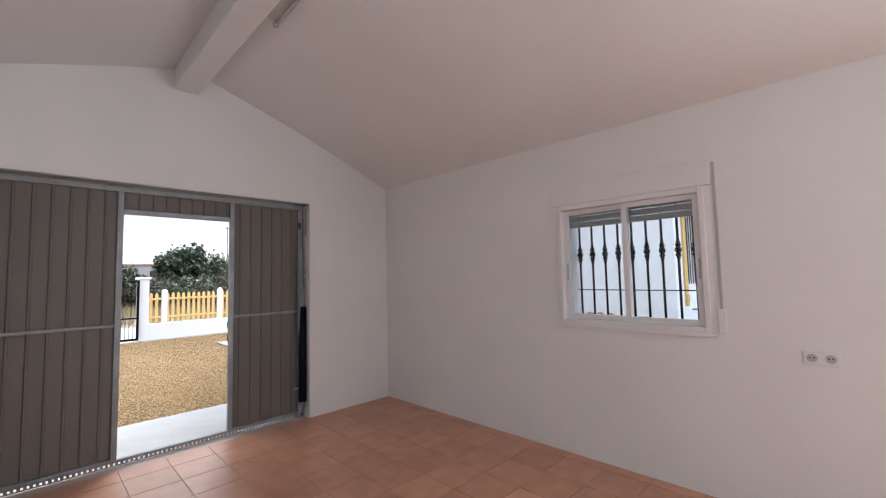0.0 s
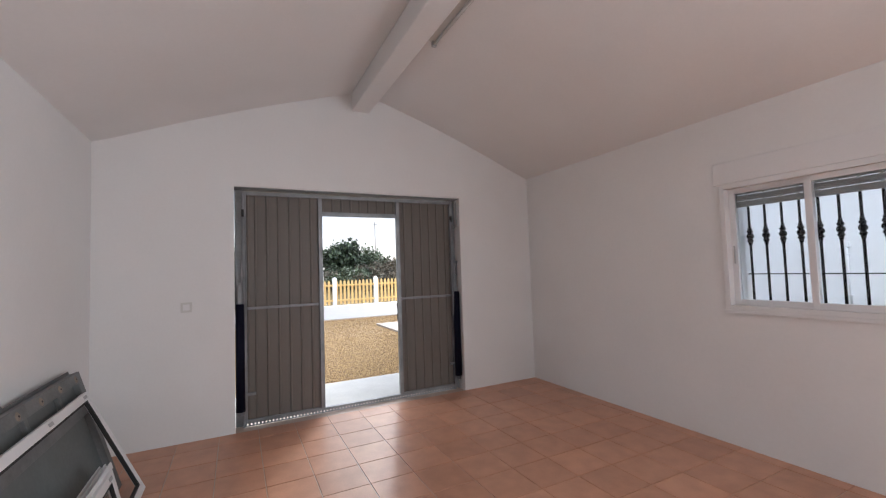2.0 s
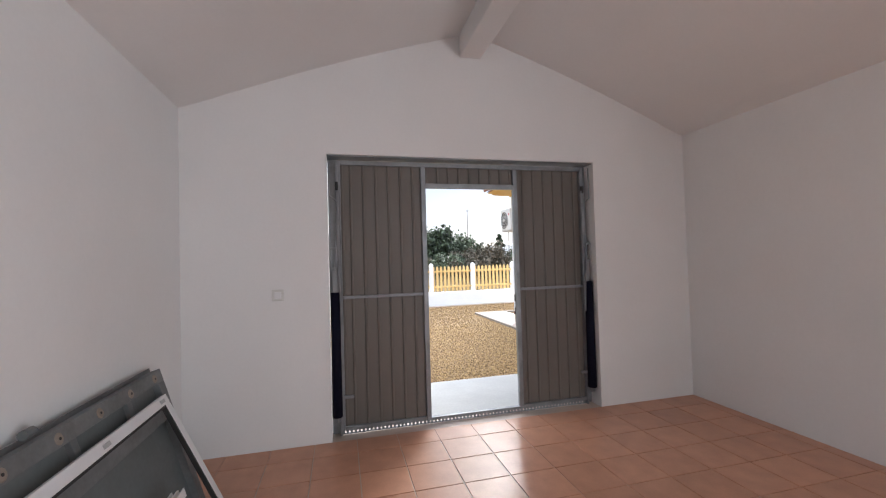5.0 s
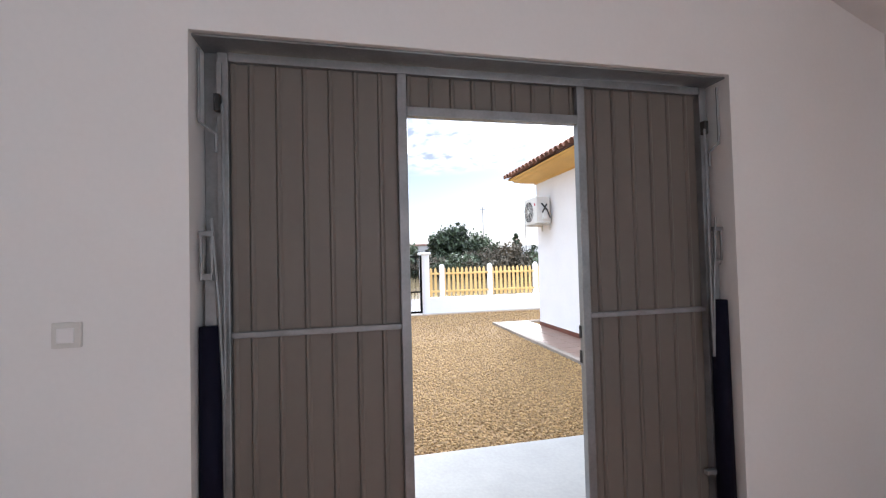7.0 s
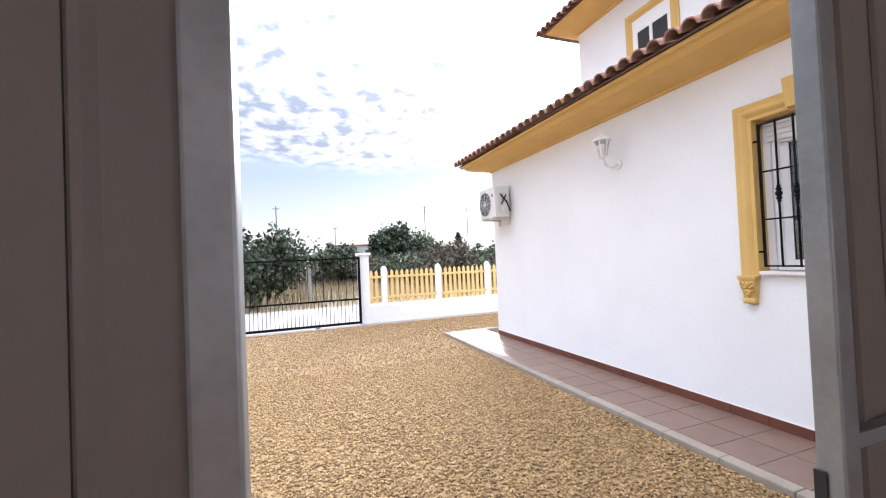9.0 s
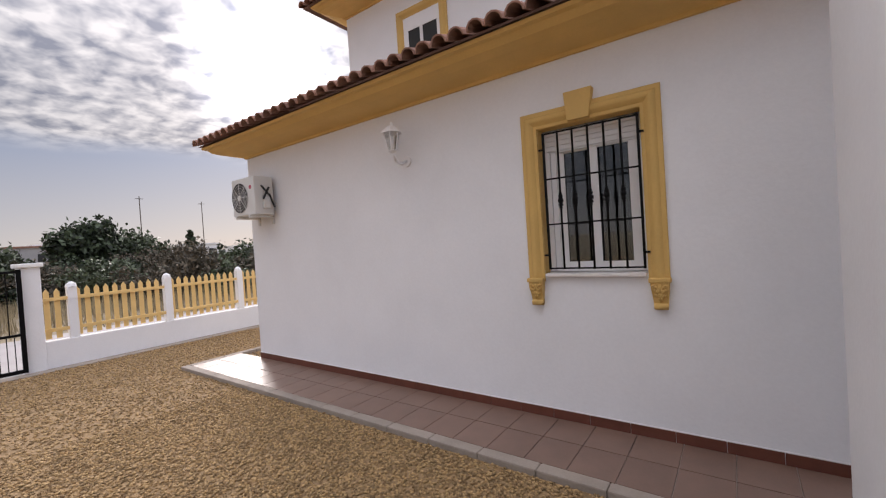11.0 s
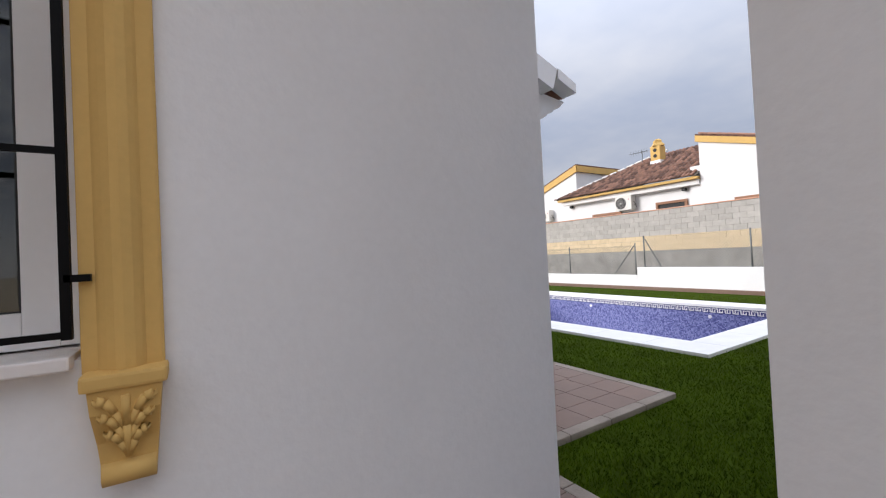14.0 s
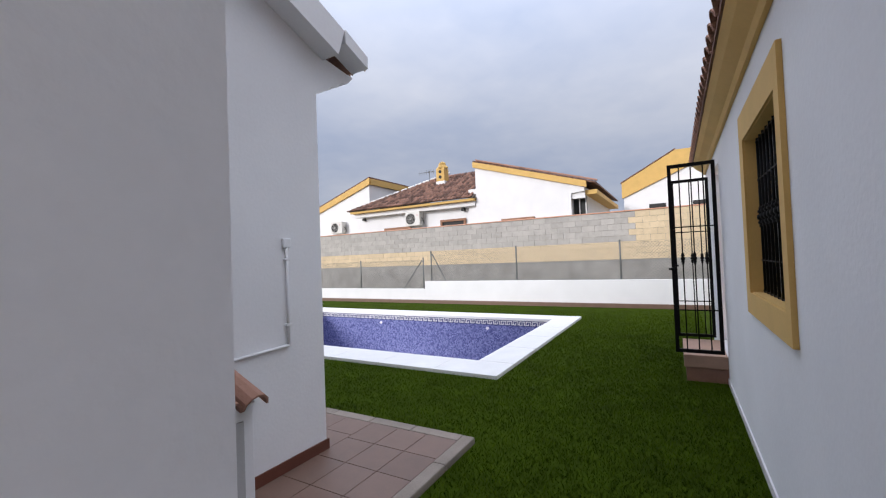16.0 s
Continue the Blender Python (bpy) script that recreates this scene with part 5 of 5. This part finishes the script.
part("frame", boxes((gx - 0.02, gx + 0.02, 3.80, 3.86, -0.12, 1.56), (gx - 0.02, gx + 0.02, -2.4, -2.34, -0.12, 1.56), (gx - 0.02, gx + 0.02, -2.34, 3.80, -0.12, -0.06), (gx - 0.02, gx + 0.02, -2.34, 3.80, 1.50, 1.54), (gx - 0.02, gx + 0.02, -2.34, 3.80, 0.48, 0.52)), "iron", gate)
for i in range(34):
    y = 3.68 - i * 0.18
    part("upright", grille_bar(bmesh.new(), gx, y, 0.5, 1.52, (1.05,) if i % 2 else (), 0.008), "iron", gate)
for i in range(68):
    y = 3.73 - i * 0.09
    part("lower_upright", grille_bar(bmesh.new(), gx, y, -0.08, 0.5, (), 0.007), "iron", gate)
for y in (2.8, -1.4):
    part("wheel", rod(bmesh.new(), (gx - 0.02, y, -0.145), (gx + 0.02, y, -0.145), 0.05, sides=14), "steel", gate)


# ---- planting beyond the street ----
def tree(name, at, height, spread, mat, label, clumps=60, leaves=42, size=0.16, trunk=0.14, low=0.35, fruit=0, seed=1):
    """Trunk, limbs and a ragged crown of many small leaves."""
    rnd = random.Random(seed)
    height *= 0.68
    leaves = int(leaves * 1.5)
    ob = thing(name, at, label, "tree" if name == "tree" else "bush")
    x0, y0, z0 = at
    bm = bmesh.new()
    rod(bm, (x0, y0, z0 - 0.1), (x0 + 0.1, y0, z0 + height * low), trunk, trunk * 0.7)
    tips = []
    for i in range(7):
        a = rnd.uniform(0, 2 * pi)
        tip = Vector((x0 + cos(a) * spread * rnd.uniform(0.2, 0.5), y0 + sin(a) * spread * rnd.uniform(0.2, 0.5), z0 + height * rnd.uniform(0.45, 0.66)))
        rod(bm, (x0 + 0.1, y0, z0 + height * low), tip, trunk * 0.45, 0.02, 6)
        tips.append(tip)
    part("trunk", bm, "bark_tileshade", ob)
    rs = np.random.RandomState(seed)
    V, F = [], []
    for c in range(clumps):
        u = rs.normal(size=3)
        u /= np.linalg.norm(u)
        rr = rs.uniform(0.35, 1.0)
        top = 1.0 + rs.uniform(-0.18, 0.12)
        centre = np.array((x0 + u[0] * spread * rr, y0 + u[1] * spread * rr, z0 + height * (low + 0.05) + (u[2] * 0.5 + 0.5) * height * (0.95 - low) * top * (0.55 + 0.45 * rr)))
        cr = spread * rs.uniform(0.14, 0.3)
        for l in range(leaves):
            p = centre + rs.normal(size=3) * cr * 0.55
            a, b = rs.normal(size=3), rs.normal(size=3)
            a /= np.linalg.norm(a)
            b -= a * a.dot(b)
            b /= np.linalg.norm(b)
            s = size * rs.uniform(0.45, 1.1)
            k = len(V)
            V += [p - a * s, p + b * s * 0.55, p + a * s, p - b * s * 0.55]
            F.append((k, k + 1, k + 2, k + 3))
    raw("crown", V, F, mat, "", "", ob)
    for i in range(fruit):
        a, q = rnd.uniform(0, 2 * pi), rnd.uniform(0.3, 0.75)
        p = (x0 + cos(a) * spread * q, y0 + sin(a) * spread * q, z0 + height * rnd.uniform(0.35, 0.6))
        part("fruit", lathe(bmesh.new(), p, [(0.01, -0.05), (0.045, -0.03), (0.055, 0), (0.045, 0.03), (0.01, 0.05)], 8), "orange", ob)
    return ob


EYE0 = Vector((-3.4, 2.37, 0))


def outward(deg, d):
    """A place d metres from the garage door, deg degrees round from +y towards -x."""
    return (EYE0.x - sin(radians(deg)) * d, EYE0.y + cos(radians(deg)) * d, -0.22)


tree("tree", outward(96, 17.5), 4.3, 2.5, "leaf", "dense dark orange tree with a few fruits", 90, 60, 0.14, fruit=10, seed=3, low=0.2)
tree("tree", outward(84.6, 27), 3.9, 1.3, "olive", "grey-green olive tree in the dry field", 55, 60, 0.14, seed=4)
tree("tree", outward(81.6, 29), 3.3, 1.2, "leaf", "small dark green tree in the dry field", 50, 55, 0.13, seed=5, low=0.25)
tree("tree", outward(76.2, 34), 6.2, 2.0, "leaf", "broad dark green carob tree", 110, 70, 0.2, seed=6, low=0.15)
tree("tree", outward(73, 36), 5.6, 2.0, "olive", "grey-green olive tree behind the carob", 50, 60, 0.18, seed=7)
tree("tree", outward(69, 27), 3.9, 1.6, "scrub", "half-bare almond tree with brown twigs", 40, 40, 0.1, seed=8)
tree("tree", outward(62, 27), 3.6, 1.5, "olive", "thin olive tree beside the scrub", 35, 40, 0.12, seed=9)
tree("tree", outward(67.3, 60), 8.6, 0.6, "leaf", "tall thin cypress far off", 40, 50, 0.25, seed=10, low=0.1)
for i in range(58):
    deg = (50 + i * 0.72 if i < 42 else 81 + (i - 42) * 1.0) + random.uniform(-0.6, 0.6)
    open_field = deg > 80
    d = random.uniform(27, 38) if open_field else random.uniform(22, 36)
    tall = random.uniform(1.4, 2.4) if open_field else random.uniform(1.9, 3.3)
    tree("shrub", outward(deg, d), tall, random.uniform(0.9, 1.6), random.choice(("scrub", "scrub", "scrub", "olive", "leaf")), "dry wild shrub in the field", 26, 46, 0.12, trunk=0.05, low=0.02, seed=20 + i)
marker = thing("concrete_post", outward(88.3, 17.5), "weathered pale concrete post in the dry grass", "post")
mx_, my_, mz_ = outward(88.3, 17.5)
part("shaft", boxes((mx_ - 0.09, mx_ + 0.09, my_ - 0.09, my_ + 0.09, mz_ - 0.02, mz_ + 1.55), bevel=0.015), "concrete", marker)
part("rounded_top", lathe(bmesh.new(), (mx_, my_, mz_ + 1.55), [(0.10, 0), (0.085, 0.04), (0.03, 0.07)], 10), "concrete", marker)
rs = np.random.RandomState(5)
n = 26000
P = np.stack([rs.uniform(-34, -18.3, n), rs.uniform(-12, 34, n), np.full(n, -0.22)], 1)
h = rs.uniform(0.25, 0.75, n)
d = rs.normal(size=(n, 2)) * 0.09
w = rs.normal(size=(n, 2)) * 0.012
V = np.zeros((n, 3, 3))
V[:, 0] = P - np.c_[w, np.zeros(n)]
V[:, 1] = P + np.c_[w, np.zeros(n)]
V[:, 2] = P + np.c_[d, h]
raw("dry_field_grass", V.reshape(-1, 3), np.arange(n * 3).reshape(-1, 3), "drygrass", "tall straw-coloured dry grass", "grass")


def far_house(deg, d, w, h, mat, label):
    x, y, z = outward(deg, d)
    ob = thing("distant_house", (x, y, z), label, "house")
    part("wall", boxes((x - 4, x + 4, y - w / 2, y + w / 2, z - 0.3, z + h), bevel=0.05), mat, ob)
    part("roof", boxes((x - 4.2, x + 4.2, y - w / 2 - 0.2, y + w / 2 + 0.2, z + h, z + h + 0.3)), "coping" if mat == "stucco" else "rooftile", ob)
    for i in range(max(2, int(w / 3))):
        yy = y - w / 2 + (i + 0.5) * w / max(2, int(w / 3))
        part("window", boxes((x + 4.0, x + 4.05, yy - 0.5, yy + 0.5, z + h * 0.55, z + h * 0.8)), "dark", ob)


far_house(82.3, 100, 9, 5.2, "greywall", "distant grey house with a clay roof")
far_house(79.2, 105, 7, 5.6, "stucco", "distant white flat-roofed house")
far_house(67, 120, 8, 5.0, "stucco", "distant white house among trees")
far_house(60.5, 140, 14, 4.5, "stucco", "distant low white houses")
for deg, d, top in ((92, 45, 7.5), (84.5, 60, 6.5), (72.0, 55, 8.6), (66.0, 60, 8.6)):
    x, y, z = outward(deg, d)
    po = thing("utility_pole", (x, y, z), "thin dark utility pole with a short crossarm", "pole")
    part("shaft", rod(bmesh.new(), (x, y, z), (x, y, top), 0.06, 0.045), "bark_tileshade", po)
    part("crossarm", boxes((x - 0.04, x + 0.04, y - 0.35, y + 0.35, top - 0.3, top - 0.25)), "bark_tileshade", po)
bm = bmesh.new()
for i in range(40):
    a = radians(30 + i * 2.6)
    pts = [(EYE0.x - sin(a) * 420, EYE0.y + cos(a) * 420), (EYE0.x - sin(a + radians(2.6)) * 420, EYE0.y + cos(a + radians(2.6)) * 420)]
    hs = [9 + 7 * noise.noise((i * 0.35, 0, 0)) + 3 * noise.noise((i * 1.3, 5, 0)), 9 + 7 * noise.noise(((i + 1) * 0.35, 0, 0)) + 3 * noise.noise(((i + 1) * 1.3, 5, 0))]
    vs = [bm.verts.new((*pts[0], -1)), bm.verts.new((*pts[1], -1)), bm.verts.new((*pts[1], hs[1])), bm.verts.new((*pts[0], hs[0]))]
    bm.faces.new(vs)
solid("backdrop", bm, "hill", "low hazy hills on the horizon", "hills")

# ---- pieces of floors, terrace and skirting; gravel and turf ----
PITCH = 0.32
FT = mesh_of("floor_tile", boxes((0.0032, PITCH - 0.0032, 0.0032, PITCH - 0.0032, -0.0085, 0.0), bevel=0.0015), "terracotta")
x0t, y0t = -2.13 - 3 * PITCH, 3.83 - 11 * PITCH
rest = bmesh.new()
for i in range(25):
    for j in range(-1, 15):
        x, y = x0t + i * PITCH, y0t + j * PITCH
        a, b, c, d_ = max(x, GX0), min(x + PITCH, GX1), max(y, GY0), min(y + PITCH, GY1)
        if b - a < 0.02 or d_ - c < 0.02:
            continue
        whole = b - a > PITCH - 0.001 and d_ - c > PITCH - 0.001
        if x < 2.2 and (whole or True):
            if whole:
                piece("floor_tile", FT, Matrix.Translation((x, y, random.uniform(-0.0008, 0.0))), floor)
            else:
                part("floor_tile", boxes((a + 0.0025, b - 0.001, c + 0.0025, d_ - 0.001, -0.0085, 0.0), bevel=0.001), "terracotta", floor)
        else:
            box(rest, a + 0.0025, b - 0.001, c + 0.0025, d_ - 0.001, -0.0085, 0.0)
tagged(part("far_tiles", rest, "terracotta", floor), kind="stuff")

terrace = thing("terrace_paving", (-6, 5.7, PZ), "brown terrace tiles with a grey concrete kerb round the house", "pavement", kind="structure")
PT = mesh_of("paving_tile", boxes((0.003, 0.327, 0.003, 0.327, -0.012, 0.0), bevel=0.002), "pavetile")


def pave(xa, xb, ya, yb):
    nx, ny = max(1, round((xb - xa) / 0.33)), max(1, round((yb - ya) / 0.33))
    sx, sy = (xb - xa) / nx / 0.33, (yb - ya) / ny / 0.33
    for i in range(nx):
        for j in range(ny):
            piece("paving_tile", PT, Matrix.Translation((xa + i * 0.33 * sx, ya + j * 0.33 * sy, PZ)) @ Matrix.Diagonal((sx, sy, 1, 1)), terrace)


def kerb_run(xa, xb, ya, yb):
    n = max(1, round(max(xb - xa, yb - ya) / 0.5))
    for i in range(n):
        f, g_ = i / n, (i + 1) / n
        if xb - xa > yb - ya:
            r = (xa + (xb - xa) * f + 0.002, xa + (xb - xa) * g_ - 0.002, ya, yb)
        else:
            r = (xa, xb, ya + (yb - ya) * f + 0.002, ya + (yb - ya) * g_ - 0.002)
        part("kerb_stone", boxes((*r, -0.3, PZ + 0.004), bevel=0.012), "kerb", terrace)


pave(-10.66, -2.08, 5.30, HY)
pave(HX1, -2.08, HY, 7.33)
pave(HX1, 0.0, 7.33, 8.25)
pave(-0.59, 0.0, 8.25, 12.2)
kerb_run(-10.78, -1.97, 5.19, 5.30)
kerb_run(-10.78, -10.66, 5.30, 9.0)
kerb_run(-2.08, -1.97, 5.30, 7.22)
kerb_run(-1.97, 0.12, 7.22, 7.33)
kerb_run(0.0, 0.12, 7.33, 12.2)
ST = mesh_of("skirting_tile", boxes((0.002, 0.326, -0.012, 0.0, 0.0, 0.085), bevel=0.002), "skirt")
solid("skirting_caulk", boxes((HX0, HX1, HY - 0.009, HY - 0.0005, PZ + 0.0855, PZ + 0.093)), "pvc", "thin white filler line above the skirting tiles", "trim")
sk = thing("baseboard", (-6, HY, PZ), "dark red-brown tile skirting along the house wall", "skirting", kind="structure")
for i in range(22):
    piece("skirting_tile", ST, Matrix.Translation((HX0 + i * 0.3282, HY - 0.001, PZ)), sk)
for i in range(7):
    piece("skirting_tile", ST, Matrix.Translation((HX1 + i * 0.3155, 8.249, PZ)), sk)
for i in range(6):
    piece("skirting_tile", ST, Matrix.Translation((HX1 + 0.001, HY + 0.02 + i * 0.33, PZ)) @ Matrix.Rotation(radians(90), 4, "Z"), sk)
    piece("skirting_tile", ST, Matrix.Translation((-0.589, 8.25 + i * 0.33, PZ)) @ Matrix.Rotation(radians(90), 4, "Z"), sk)


def pebbles(n, xa, xb, ya, yb, seed):
    rs = np.random.RandomState(seed)
    P = np.stack([rs.uniform(xa, xb, n), rs.uniform(ya, yb, n), rs.uniform(GROUND - 0.004, GROUND + 0.012, n)], 1)
    S = np.stack([rs.uniform(0.011, 0.024, n), rs.uniform(0.008, 0.017, n), rs.uniform(0.006, 0.013, n)], 1)
    T = rs.uniform(0, 2 * pi, n)
    base = np.array([(1, 0, 0), (0, 1, 0), (-1, 0, 0), (0, -1, 0), (0.25, 0.2, 1), (0, 0, -1.0)])
    tri = np.array([(0, 1, 4), (1, 2, 4), (2, 3, 4), (3, 0, 4), (1, 0, 5), (2, 1, 5), (3, 2, 5), (0, 3, 5)])
    V = base[None] * S[:, None] + rs.normal(size=(n, 6, 3)) * 0.0018
    c, s = np.cos(T)[:, None], np.sin(T)[:, None]
    X, Y = V[..., 0] * c - V[..., 1] * s, V[..., 0] * s + V[..., 1] * c
    V = np.stack([X, Y, V[..., 2]], -1) + P[:, None]
    F = tri[None] + (np.arange(n) * 6)[:, None, None]
    return V.reshape(-1, 3), F.reshape(-1, 3)


V1, F1 = pebbles(62000, -9.0, -4.38, 0.0, 5.18, 1)
raw("gravel", V1, F1, "pebble", "loose ochre gravel stones", "gravel")
V1, F1 = pebbles(5200, -4.37, -3.28, 3.99, 5.17, 3)
raw("gravel", V1, F1, "pebble", "loose ochre gravel stones beside the concrete apron", "gravel")
V1, F1 = pebbles(32000, -12.95, -9.0, -1.0, 7.5, 2)
raw("gravel", V1, F1, "pebble", "loose ochre gravel stones by the fence", "gravel")


def turf(n, xa, xb, ya, yb, hgt, wid, seed, label):
    rs = np.random.RandomState(seed)
    P = np.stack([xa + (xb - xa) * rs.beta(0.95, 1.5, n), ya + (yb - ya) * rs.beta(0.95, 2.2, n), np.full(n, GROUND)], 1)
    keep = ~((P[:, 0] < 0.13) & (P[:, 1] > 7.2)) & ~((P[:, 0] > 1.86) & (P[:, 0] < 7.38) & (P[:, 1] > 7.72) & (P[:, 1] < 16.62)) & ~((P[:, 0] > 2.7) & (P[:, 0] < 3.8) & (P[:, 1] < 5.64))
    P = P[keep]
    n = len(P)
    lean = rs.normal(size=(n, 2)) * hgt * 0.45
    a = rs.uniform(0, pi, n)
    wv = np.stack([np.cos(a), np.sin(a), np.zeros(n)], 1) * wid
    V = np.zeros((n, 3, 3))
    V[:, 0], V[:, 1] = P - wv, P + wv
    V[:, 2] = P + np.c_[lean, rs.uniform(0.6, 1.0, n) * hgt]
    raw("turf", V.reshape(-1, 3), np.arange(n * 3).reshape(-1, 3), "blade", label, "grass")


turf(200000, -1.96, 9.58, 5.19, 18, 0.034, 0.0034, 7, "short artificial grass blades round the pool")
